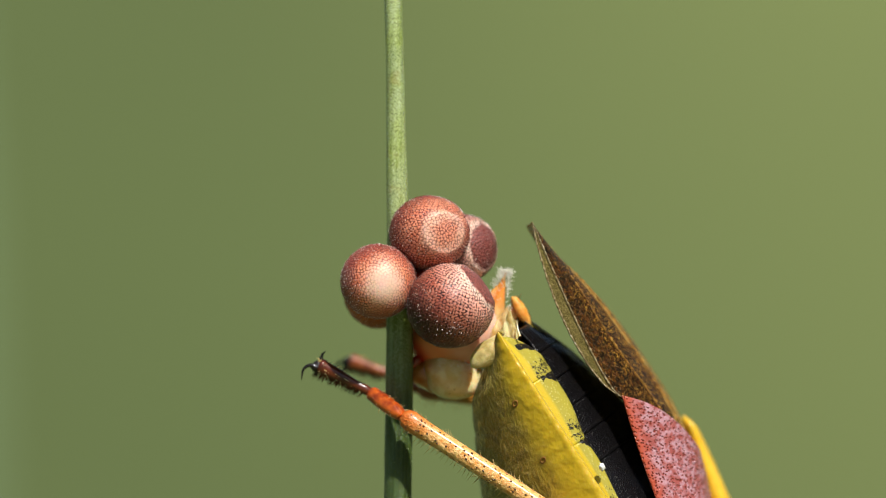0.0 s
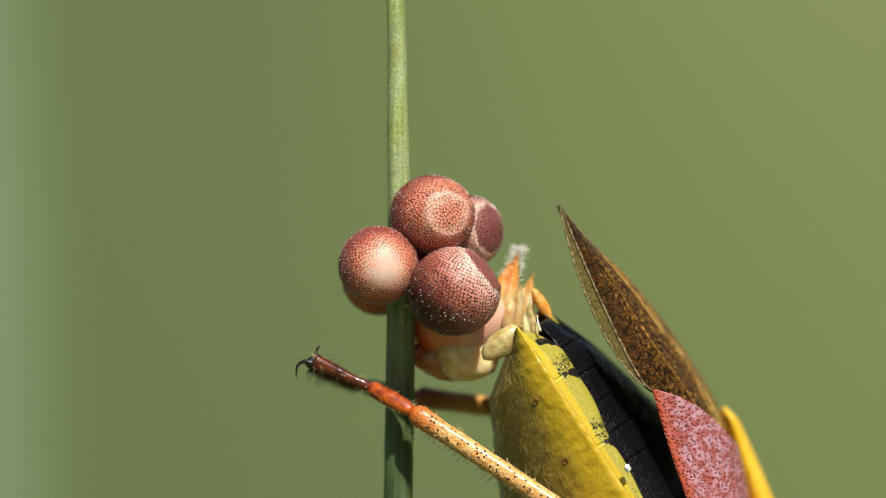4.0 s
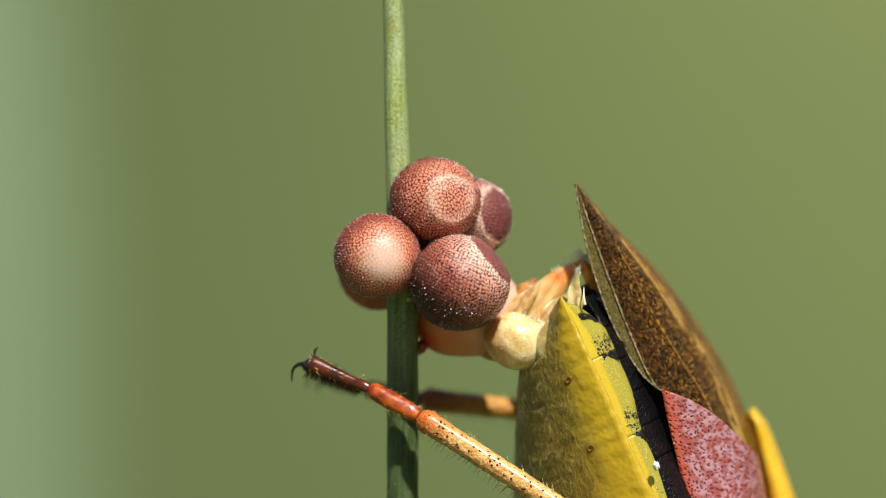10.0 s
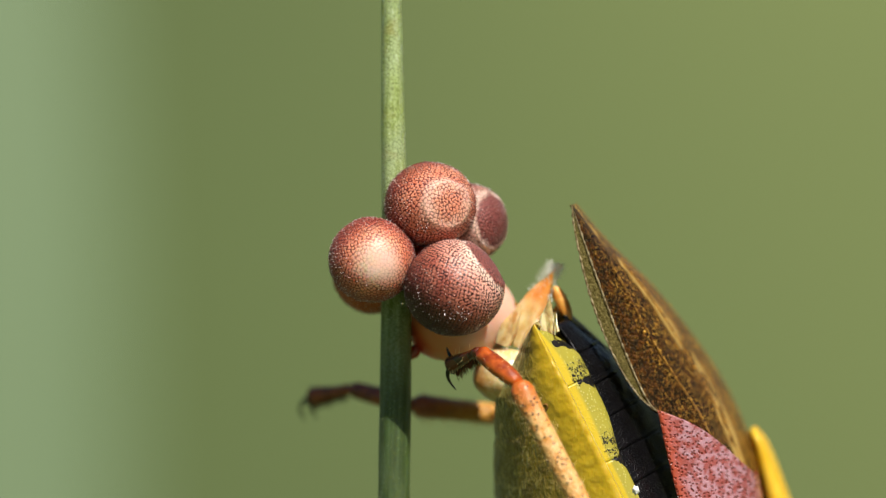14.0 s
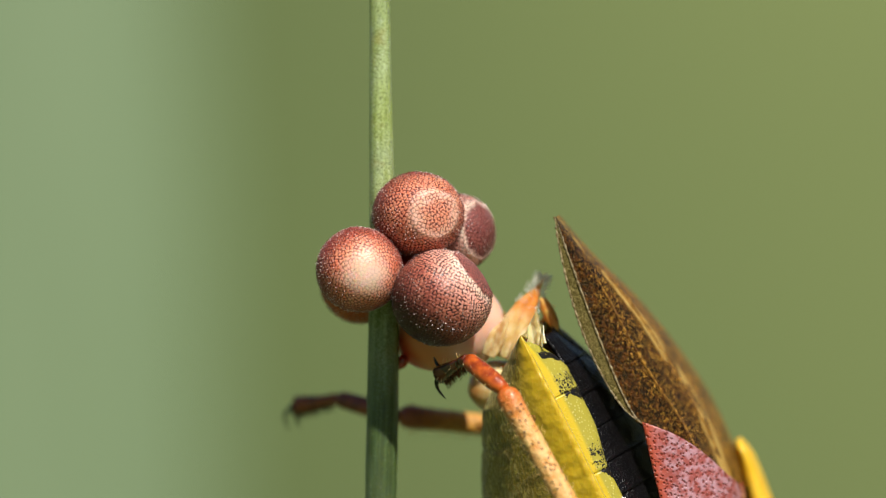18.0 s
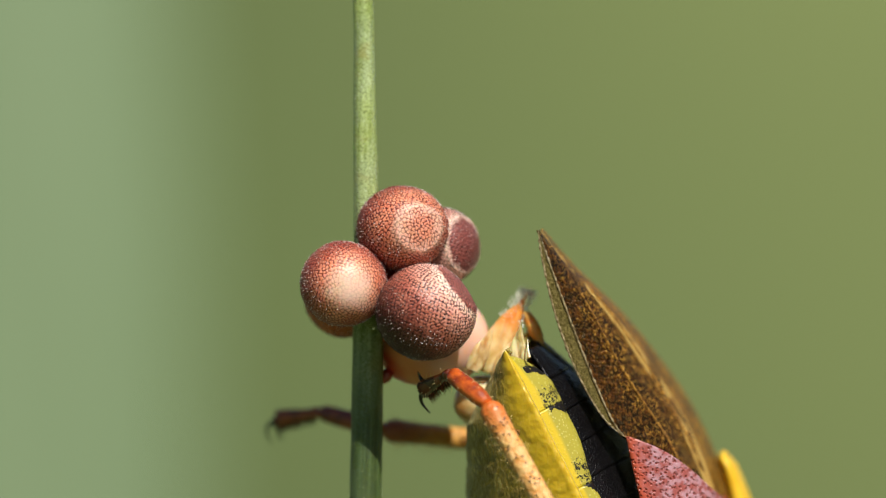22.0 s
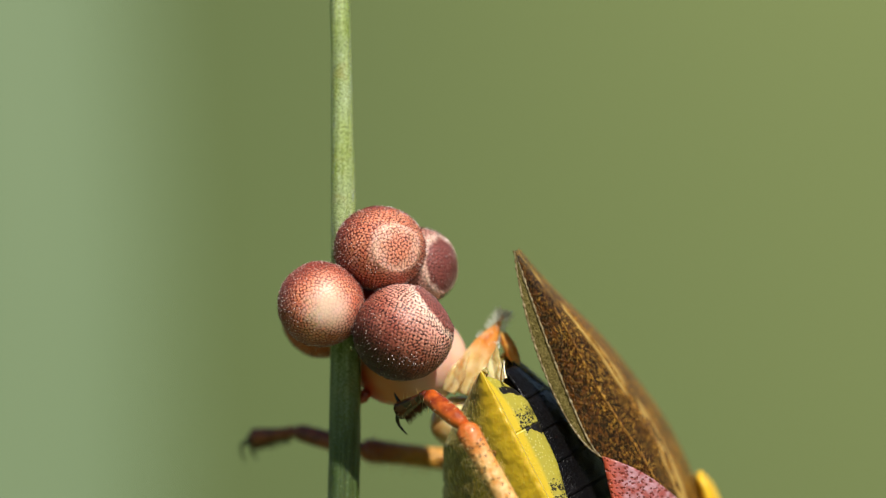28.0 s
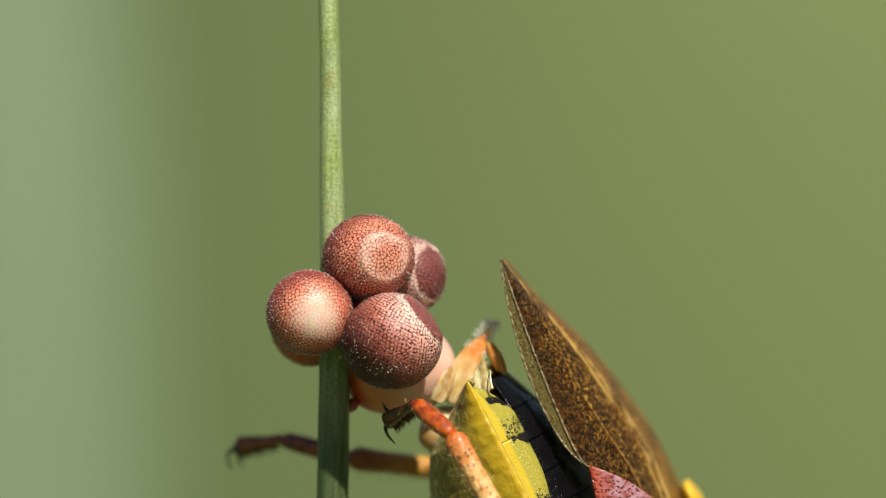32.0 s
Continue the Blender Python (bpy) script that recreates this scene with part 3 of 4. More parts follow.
# ---- eggs ----
def net_attribute(me, size, seed, cell=6.9):
    """How far each place of a round shell lies from the nearest line of its net, in grains."""
    co = np.empty(len(me.vertices) * 3, dtype=np.float32)
    me.vertices.foreach_get("co", co)
    co = co.reshape(-1, 3)
    co /= np.linalg.norm(co, axis=1, keepdims=True)
    count = int(4 * math.pi * size * size / (cell * cell))
    k = np.arange(count)
    z = 1 - 2 * (k + 0.5) / count
    a = k * 2.399963
    q = np.sqrt(1 - z * z)
    knots = np.stack((q * np.cos(a), q * np.sin(a), z), axis=1)
    knots += np.random.default_rng(seed).normal(0, 0.13 * cell / size, knots.shape)
    knots = (knots / np.linalg.norm(knots, axis=1, keepdims=True)).astype(np.float32)
    out = np.empty(len(co), dtype=np.float32)
    for i in range(0, len(co), 4000):
        near = np.partition(co[i:i + 4000] @ knots.T, count - 2, axis=1)[:, -2:]
        far = np.arccos(np.clip(near, -1, 1)) * size
        out[i:i + 4000] = np.abs(far[:, 0] - far[:, 1]) * 0.5
    me.attributes.new("net", "FLOAT", "POINT").data.foreach_set("value", out)


def build_egg(center, radii, axis, material, spine, label, spines=5200, ring=0.855, seed=1, height=3.2):
    """A netted egg; axis is the way its lid faces (x, y, d)."""
    ob = thing("egg", center, label, "insect egg", "eggs on the stem")
    way = Vector(axis).normalized()
    # the shell's local z is the lid's axis; a world turn brings it there
    world_way = Vector((way.x, way.z, -way.y))
    turn = Vector((0, 0, 1)).rotation_difference(world_way).to_matrix().to_4x4()
    inv = turn.to_3x3().inverted()

    def local(v):
        return inv @ Vector((v.x, v.z, -v.y))

    def fn(v):
        z = local(v).z
        k = 1 + 0.012 * noise.noise(v * 2.2)
        if ring:
            k += 0.026 * math.exp(-((z - ring) / 0.035) ** 2)
            k -= 0.05 * max(0, (z - ring) / (1 - ring))
        return k + 0.004 * noise.noise(v * 11)
    bm = blob(center, radii, (0, 0, 0), fn, 6)
    shell = part("shell", bm, material, ob)
    me = shell.data
    me.transform(turn.inverted())
    net_attribute(me, sum(radii) / 3, seed)
    shell.matrix_basis = turn
    if spines:
        rng = random.Random(seed)
        rows = []
        for k in range(spines):
            z = 1 - 2 * (k + 0.5) / spines
            a = k * 2.399963 + rng.uniform(-0.25, 0.25)
            q = math.sqrt(1 - z * z)
            u = Vector((q * math.cos(a), q * math.sin(a), z + rng.uniform(-0.01, 0.01))).normalized()
            s = fn(u)
            foot = Vector(center) + Vector((u.x * radii[0], u.y * radii[1], u.z * radii[2])) * (s - 0.006)
            zz = local(u).z
            if zz < -0.45 and not ring and rng.random() < (-zz - 0.45) * 1.9:
                continue
            h = height * (0.6 if (ring and zz > ring - 0.05) or (zz < -0.7 and not ring) else 1.0)
            rows.append((foot, foot + (u + Vector((rng.uniform(-.4, .4), rng.uniform(-.4, .4), rng.uniform(-.4, .4)))).normalized() * h * rng.uniform(0.6, 1.3), 0.75))
        part("spicule_coat", spikes(rows, 4), spine, ob, "tiny glassy spicules", kind="stuff", smooth=False)
    return ob


def build_eggs():
    build_egg((665, 451, -80), (76, 75, 76), (-0.17, -0.12, 0.97), MAT_EGG_PALE, MAT_SPINE_PALE, "round pink netted egg with a pale milky centre", ring=0, seed=1)
    rose = build_egg((766, 351, -46), (81, 75, 80), (0.42, 0.0, -0.9), MAT_EGG_ROSE, MAT_SPINE, "round rose red netted egg with a pale ring on its lid", seed=2)
    part("glue_patch", blob((734, 416, 14), (17, 24, 16), (0, 0, 20), lambda v: 1 + 0.2 * noise.noise(v * 2), 4), MAT_WET, rose, "brown glue between the eggs and the stalk")
    part("glue_patch", blob((744, 431, -6), (25, 30, 22), (0, 0, 20), lambda v: 1 + 0.2 * noise.noise(v * 2), 4), MAT_RED_GLUE, rose, "dark red glue wedged between three eggs")
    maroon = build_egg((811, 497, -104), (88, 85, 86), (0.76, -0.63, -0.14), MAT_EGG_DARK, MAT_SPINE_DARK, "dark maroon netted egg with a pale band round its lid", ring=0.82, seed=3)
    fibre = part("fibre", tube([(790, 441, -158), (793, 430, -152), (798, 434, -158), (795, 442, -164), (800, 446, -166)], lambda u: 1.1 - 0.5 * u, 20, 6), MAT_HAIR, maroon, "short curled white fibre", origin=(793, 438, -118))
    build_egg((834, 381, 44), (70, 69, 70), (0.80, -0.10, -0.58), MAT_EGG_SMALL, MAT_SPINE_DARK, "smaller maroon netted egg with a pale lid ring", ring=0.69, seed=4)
    build_egg((666, 474, 82), (72, 73, 72), (-0.5, 0.2, 0.8), MAT_EGG_AMBER, MAT_SPINE, "shaded amber red egg on the far side of the stem", ring=0, seed=5)
    egg = thing("egg", (832, 545, 55), "smooth glossy pale pink egg just laid against the stem", "insect egg", "eggs on the stem")
    egg["at"] = (832.0, 545.0, 55.0)

    def fn(v):
        w = Vector((-0.80, 0.58, -0.1)).normalized()
        k = max(0.0, v.dot(w))
        return 1 + 0.20 * k ** 6 + 0.006 * noise.noise(v * 3)
    part("shell", blob((832, 545, 55), (93, 84, 84), (0, 0, 0), fn, 5), MAT_FRESH, egg)
    part("glue_foot", blob((743, 613, 34), (11, 14, 12), (0, 0, 40), lambda v: 1 + 0.55 * max(0, v.y - 0.5 * abs(v.x)) ** 2 + 0.12 * noise.noise(v * 2), 4), MAT_RED_GLUE, egg, "wet red brown glue at its foot")
    return fibre


# ---- the bug ----
TIP = Vector((992, 517))
ALONG = Vector((173, 363)).normalized()
BACK = Vector((ALONG.y, -ALONG.x))
LEAN = radians(16)


def body(s, l, h):
    """A place on the abdomen: s from its tip, l from the near margin, h above it."""
    p = TIP + ALONG * s + BACK * (l * math.sin(LEAN) + h * math.cos(LEAN))
    return Vector((p.x, p.y, -120 + l * math.cos(LEAN) - h * math.sin(LEAN)))


def half_width(s):
    return 105 + 0.48 * min(s, 460) - 0.0004 * max(0, s - 460) ** 2 * 0.6


def margin_wide(s):
    return max(25, 66 - 0.16 * (s - 80)) + 4 * math.sin(s * 0.043)


def crown(s, l):
    """The back's height over the margin."""
    side = min(l, 2 * half_width(s) - l)
    k = min(1.0, max(0.0, (s + 25) / 130))
    return 50 * (1 - math.exp(-max(0, side) / 52)) * (0.35 + 0.65 * k)


def build_bug():
    bug = thing("shield_bug", (1160.7, 672.2, 0), "yellow shield bug laying eggs, black back, brown wings, orange legs", "bug")

    # abdomen: the belly is its main mesh
    def belly(u, v):
        s = -14 + 1000 * u
        w = half_width(s)
        grow = min(1, max(0, (s + 14) / 92)) ** 0.55
        depth = ((84 + 0.5 * min(s, 420)) + 0.2 * w) / 0.93 * grow
        a = math.pi * v
        ring = 4.5 * math.exp(-(((s + 30 + 60 * v) % 128 - 64) / 4.5) ** 2) * math.sin(a) ** 0.5
        lip = (10.0 + 2.5 * noise.noise(Vector((s * 0.05, 3, 0)))) * math.exp(-(v / 0.12) ** 2) * grow
        far = Vector((s * 0.018, v * 9, 0))
        calm = min(1, v * 9) * math.sin(a) ** 0.5 * grow
        ring -= calm * (3.2 * noise.noise(far) + 2.6 * noise.noise(far * 3.1) + 1.8 * noise.noise(far * 7.3))
        return body(s, w * (1 - math.cos(a)) - lip, -(depth - ring) * math.sin(a) ** 0.86 + 4 * math.exp(-(v / 0.03) ** 2) * grow)
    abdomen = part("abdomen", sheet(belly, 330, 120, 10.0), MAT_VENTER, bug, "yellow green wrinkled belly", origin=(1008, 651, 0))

    def pos(fu, fv, k=0.0):
        p = belly(fu, fv)
        q = (belly(fu + 0.002, fv) - p).cross(belly(fu, fv + 0.004) - p).normalized()
        return p, q
    for s, v in ((127, 0.066), (253, 0.060), (380, 0.056)):
        p, q = pos((s + 14) / 1000, v)
        q = -q if q.x > 0 else q
        a = q.orthogonal().normalized()
        b = q.cross(a)

        def pore(u, t, p=p, q=q, a=a, b=b):
            w = 2 * math.pi * u
            r = 7.5 * (1 - t) + 0.4
            return p + (a * math.cos(w) * 0.8 + b * math.sin(w) * 1.2) * r + q * (2.2 * math.exp(-((r - 5.2) / 2.2) ** 2) - 0.4)
        part("spiracle", sheet(pore, 24, 10), MAT_SPIRACLE, abdomen, "small brown breathing pore")

    # black back plates
    s = 6.0
    first = True
    while s < 900:
        e = s + (62 if s < 300 else 120)

        def plate(u, v, s=s, e=e):
            q = s + (e - s) * u
            w = half_width(q)
            rim = margin_wide(q) - 9
            l = rim + (2 * w - 2 * rim) * v
            edge = math.exp(-((1 - u) / 0.08) ** 2) * 1.6 - math.exp(-(u / 0.06) ** 2) * 2.2
            return body(q, l, crown(q, l) + 1.5 + edge + 1.5 * noise.noise(Vector((q * 0.03, l * 0.03, 0))))
        part("back_plate", sheet(plate, 14, 30, 6.0), MAT_TERGUM, abdomen, "black grained back plate" if first else "")
        first = False
        s = e

    # yellow margin plates, near and far
    for near in (True, False):
        start = 0.0
        for length in (112, 150, 165, 170, 170):
            def strip(u, v, a=start, n=length, near=near):
                q = a + n * u + (0 if near else -52)
                w = half_width(max(q, 0))
                taper = 1.0
                if a == 0:
                    taper = min(1.0, (u * 1.5) ** 0.7 + 0.02)
                wide = margin_wide(q) * taper
                l = wide * v - 1
                h = crown(max(q, 0), max(l, 0)) + 7 * math.sin(math.pi * min(1, v * 1.0)) * taper + 2.0 - 3.0 * math.exp(-(v / 0.09) ** 2) * taper
                return body(q, l if near else 2 * w - l, h)
            part("margin_plate", sheet(strip, 36, 18, 7.0), MAT_CONNEX if start else MAT_CONNEX_TIP, abdomen, "yellow margin plate with black blotches" if near else "")
            start += length
    # the white strand and small horn behind the first margin plate
    def fin_mesh(x0, y0, d0, size, seed):
        def fin(u, v):
            a = 2 * math.pi * v
            wide = size * (0.5 + 25 * math.sin(math.pi * min(1.0, 0.16 + 0.82 * u ** 0.9)) ** 0.9 * (1 - 0.70 * u ** 1.7) + 6 * (1 - u))
            wide *= min(1.0, 5 * (1 - u) + 0.04) ** 0.5
            x = wide * math.cos(a)
            dent = 5.0 * math.exp(-((x - 6 + 16 * u) / 5.0) ** 2) * math.sin(math.pi * u)
            deep = wide * 0.50 * math.sin(a) + (dent if math.sin(a) < 0 else 0) + 3.5 * noise.noise(Vector((x * 0.05, u * 3, seed)))
            return Vector((x0 + size * (14 * u * u + 3 * noise.noise(Vector((u * 4, v * 2, seed)))) + x, y0 - size * 146 * u, d0 + deep))
        return sheet(fin, 52, 56, wrap=True)
    part("side_fold", fin_mesh(1008, 546, -86, 0.62, 9), MAT_SKIN, abdomen, "translucent brownish side fold")
    part("far_tip", blob((1040, 470, 24), (11, 34, 10), (0, 0, -24), lambda v: 1 + 0.10 * noise.noise(v * 2) + 0.05 * noise.noise(v * 6), 4), MAT_TIP, abdomen, "orange far margin tip")
    tuft = random.Random(31)
    rows = []
    for k in range(9):
        foot = Vector((1016 + tuft.uniform(-5, 5), 462 + tuft.uniform(-6, 10), -84 + tuft.uniform(-5, 5)))
        rows += hair_curl(foot, Vector((tuft.uniform(-0.7, 0.5), -1, tuft.uniform(-0.6, 0.4))).normalized(), tuft.uniform(6, 12), 0.45, tuft)
    part("fold_hairs", spikes(rows, 3), MAT_HAIR, abdomen, "fine white tuft", kind="stuff")
    part("wax_strand", tube([(1029, 520, -112), (1027, 506, -108), (1027, 488, -98)], lambda u: 2.8 * (1 - u) + 0.8, 12, 8), MAT_PALE_SKIN, abdomen, "pale waxy strand")
    part("pollen_grain", blob((1159, 801, -140), (6, 8, 6), (10, 30, 0), lambda v: 1 + 0.35 * noise.noise(v * 2), 3), MAT_CRUMB, abdomen, "white pollen crumb")
    rng = random.Random(8)
    rows = []
    for k in range(260):
        p, q = pos(rng.uniform(0.0, 0.45), rng.uniform(0.08, 0.6))
        q = -q if q.x > 0 else q
        rows.append((p, p + (q * 0.6 + Vector((-0.3, -0.6, 0)) + Vector((rng.uniform(-.4, .4), rng.uniform(-.4, .4), 0))).normalized() * rng.uniform(3, 6), 0.2))
    part("belly_hairs", spikes(rows, 3), MAT_BRISTLE, abdomen, "fine pale belly hairs", kind="stuff")

    # genital plates, each moving by itself
    def knob(v):
        flat = max(0.0, v.dot(Vector((0.30, -0.93, -0.2)).normalized()) - 0.45)
        corner = max(0.0, v.dot(Vector((0.92, 0.05, -0.4)).normalized())) ** 5
        return 1 - 0.10 * flat + 0.20 * corner + 0.07 * noise.noise(v * 1.5) + 0.012 * noise.noise(v * 7)
    lobe = part("genital_lobe", blob((912, 584, -52), (58, 50, 44), (0, 0, 24), knob, 5), MAT_CREAM, bug, "plump cream genital lobe", origin=(918, 582, -52))
    part("lobe_fold", blob((952, 588, -30), (34, 34, 26), (0, 0, 30), lambda v: 1 + 0.16 * noise.noise(v * 2.0) + 0.04 * noise.noise(v * 7), 4), MAT_SKIN, lobe, "crumpled grey ivory skin behind the lobe")
    neck = part("neck_membrane", blob((878, 588, -14), (72, 38, 36), (0, 0, 4), lambda v: 1 + 0.12 * noise.noise(v * 1.8) + 0.02 * noise.noise(v * 8), 4), MAT_AMBER, bug, "wet amber neck membrane", origin=(878, 588, -14))
    side = part("side_plate", blob((4, 0, 0), (47, 24, 18), (0, 0, 0), lambda v: 1 - 0.16 * v.x + 0.10 * noise.noise(v * 1.6) + 0.025 * noise.noise(v * 6), 5), MAT_SIDE, bug, "pale straw side plate with dark specks", origin=(0, 0, 0))
    rows = []
    for k in range(160):
        u = Vector((rng.gauss(0, 1), rng.gauss(0, 1) - 0.4, rng.gauss(0, 1) - 0.8)).normalized()
        f = Vector((918, 582, -52)) + Vector((u.x * 52, u.y * 43, u.z * 43))
        rows.append((f, f + (u + Vector((0, -0.4, 0))).normalized() * rng.uniform(6, 12), 0.5))
    part("hairs", spikes(rows, 3), MAT_HAIR, lobe, "fine white hairs", kind="stuff")

    # drawn upright from its foot, then posed
    plate = part("anal_plate", fin_mesh(926, 560, 0, 1.10, 1), MAT_FIN, bug, "translucent ivory plate with orange top", origin=(928, 550, 0))
    part("far_plate", fin_mesh(968, 552, 46, 0.78, 6), MAT_FIN, plate, "second ivory plate behind the first")
    part("petal", fin_mesh(950, 560, -24, 0.66, 3), MAT_PLATE, plate, "pale glassy rounded fold")
    part("petal", fin_mesh(902, 566, -30, 0.60, 4), MAT_PLATE, plate, "pale glassy rounded fold")
    part("membrane", blob((899, 528, 14), (20, 40, 16), (0, 0, 4), lambda v: 1 + 0.2 * noise.noise(v * 2.2) + 0.06 * noise.noise(v * 7), 4), MAT_WET, plate, "wet amber brown membrane")
    rows = []
    for k in range(300):
        x0, y0, d0 = 942, 400, 0
        a = rng.uniform(0, 2 * math.pi)
        low = rng.random() ** 2
        foot = Vector((x0 + (4 + 15 * low) * math.cos(a) - 8 * low, y0 + 62 * low, d0 + (3 + 8 * low) * math.sin(a)))
        way = Vector((math.cos(a) * 0.9 - 0.25 - 0.5 * low, -rng.uniform(0.1, 1.0) * (1 - 0.6 * low), math.sin(a) * 0.6)).normalized()
        rows += hair_curl(foot, way, rng.uniform(8, 22) * (1 - 0.4 * low), 0.6, rng)
    part("tip_hairs", spikes(rows, 4), MAT_HAIR, plate, "tuft of fine white hairs", kind="stuff", smooth=False)

    # wings: membrane, hard pink part, yellow shield
    left = [(1003, 303), (1010, 352), (1031, 440), (1058, 518), (1092, 588), (1128, 640), (1164, 668)]
    right = [(1005, 303), (1064, 372), (1143, 452), (1213, 541), (1271, 630), (1308, 705), (1337, 790)]

    def wing(u, v, lift=0.0, reach=2.3):
        a = v * reach
        f = math.sin(a)
        p = curve(left, u).lerp(curve(right, u), f)
        size = 60 + 190 * min(1, u * 1.6)
        d = -44 + size * (1 - math.cos(a)) - lift
        d += 2.0 * noise.noise(Vector((u * 18, v * 8, 3)))
        return Vector((p.x + lift * 0.5 * f, p.y - lift * 0.3 * f, d))
    part("wing_membrane", sheet(wing, 90, 60, 4.0), MAT_MEMBRANE, bug, "brown wing membrane with gold flecks")
    def vein(name, way, u0, u1, r, material, label):
        pts = [wing(u0 + (u1 - u0) * k / 20, way(u0 + (u1 - u0) * k / 20), 2.0) for k in range(21)]
        part(name, tube(pts, lambda u: r * (1 + 0.9 * noise.noise(Vector((u * 70, r * 9, 0))) + 0.3 * math.sin(u * 170)) * min(1, 6 * (1 - u) + 0.2, u * 12 + 0.2), 160, 6), material, bug, label)
    vein("rim", lambda u: 0.004, 0.0, 0.98, 1.7, MAT_VEIN, "beaded pale wing rim")
    vein("vein", lambda u: 0.098 - 0.09 * u ** 2.2, 0.05, 0.97, 1.7, MAT_VEIN, "beaded pale wing vein")
    vein("vein", lambda u: 0.27 + 0.02 * math.sin(u * 9), 0.25, 0.95, 1.3, MAT_VEIN_GOLD, "")
    vein("vein", lambda u: 0.44 + 0.02 * math.sin(u * 7), 0.22, 0.95, 1.4, MAT_VEIN_GOLD, "")
    top = [(1164, 668), (1334, 790)]
    lside = [(1163, 664), (1174, 712), (1189, 772), (1206, 832), (1224, 890), (1262, 1000), (1330, 1180)]
    rside = [(1336, 784), (1348, 838), (1358, 890), (1372, 940), (1392, 1000), (1424, 1080), (1470, 1180)]

    def hard(u, v):
        a = v * 1.9
        f = math.sin(a)
        p = curve(lside, u).lerp(curve(rside, u), f)
        if u < 0.25:
            p.y -= 22 * math.sin(math.pi * f) * (1 - u * 4)
        return Vector((p.x, p.y, -52 + (165 + 80 * u) * (1 - math.cos(a)) - 5 * math.sin(a * 1.5)))
    part("corium", sheet(hard, 80, 50, 9.0), MAT_CORIUM, bug, "pink forewing plate with dark red pits")

    def shield(u, v):
        y = 703 + 470 * u
        w = 2 * math.pi * v
        xc = 1325 + 0.31 * (y - 703)
        grow = min(1, u * 24) ** 0.5
        r = (14 + 10 * (1 - math.exp(-9 * u)) + 21 * u) * grow
        return Vector((xc + r * math.cos(w), y + 8 * math.cos(w) * grow, 235 + 55 * grow * math.sin(w)))
    part("scutellum", sheet(shield, 50, 28, wrap=True), MAT_YELLOW, bug, "bright yellow shield tip")

    # the fore body
    mid = body(1020, half_width(986), -40)
    part("thorax", blob(mid, (250, 300, 260), (0, 0, -26), lambda v: 1 + 0.02 * noise.noise(v * 3), 4), MAT_THORAX, bug, "brown yellow fore body")
    end = mid + Vector((ALONG.x, ALONG.y, 0)) * 330
    part("head", blob(end, (110, 130, 110), (0, 0, -26), lambda v: 1 + 0.03 * noise.noise(v * 3), 4), MAT_THORAX, bug)
    return bug, abdomen, lobe, neck, plate, side


# ---- legs: each joint lies along +x from its pivot ----
def bristle_rows(length, radius, count, seed, long, flat=0.0, lo=0.03, hi=0.97):
    rng = random.Random(seed)
    rows, feet = [], []
    for k in range(count):
        x = length * (lo + (hi - lo) * (k + rng.random()) / count)
        w = rng.uniform(0, 2 * math.pi)
        r = radius(x / length)
        out = Vector((0, math.cos(w), math.sin(w)))
        foot = Vector((x, 0, 0)) + out * r * 0.97
        feet.append((foot, out))
        if rng.random() > flat:
            rows.append((foot, foot + (out * 0.8 + Vector((-0.75, 0, 0))).normalized() * long * rng.choice((0.6, 0.8, 1.0, 1.9)) * rng.uniform(0.8, 1.2), 0.55))
    return rows, feet


def joint(name, bug, length, radius, material, label, seed, count, long, dots=0, prefix=(0, 0, 0)):
    """One leg joint, drawn at the origin of grains along +x."""
    pts = [(length * k / 6, 0, 0) for k in range(7)]
    bm = tube(pts, radius, 40, 20, lambda u, w: 1 + 0.03 * math.sin(3 * w) + 0.02 * noise.noise(Vector((u * 9, math.cos(w), math.sin(w)))))
    ob = part(name, bm, material, bug, label, origin=(0, 0, 0))
    ob["at"] = (0.0, 0.0, 0.0)
    rows, feet = bristle_rows(length, radius, count, seed, long)
    if dots:
        rng = random.Random(seed + 2)
        for k in range(46):
            x, w = length * (0.02 + 0.6 * (k + rng.random()) / 46), rng.uniform(-0.7, 0.7)
            out = Vector((0, math.cos(w), math.sin(w)))
            foot = Vector((x, 0, 0)) + out * radius(x / length) * 0.96
            rows.append((foot, foot + (out + Vector((rng.uniform(-0.5, 0.1), 0, 0))).normalized() * rng.uniform(14, 27), 0.9))
    if rows:
        part("bristles", spikes(rows, 3), MAT_BRISTLE, ob, "golden bristles", kind="stuff")
    if dots:
        _, feet = bristle_rows(length, radius, dots, seed + 1, long)
        bm = bmesh.new()
        for f, o in feet:
            add(bm, blob(f, (2.7, 2.1, 2.1), (0, 0, 0), None, 1))
        part("bristle_stipple", bm, MAT_DOT, ob, "dark bristle dots", kind="stuff")
    return ob


def claw(ob, points):
    part("claw", tube(points, lambda u: 4.6 * (1 - u) ** 0.7 + 0.5, 18, 10), MAT_CLAW, ob, "curved black claw")


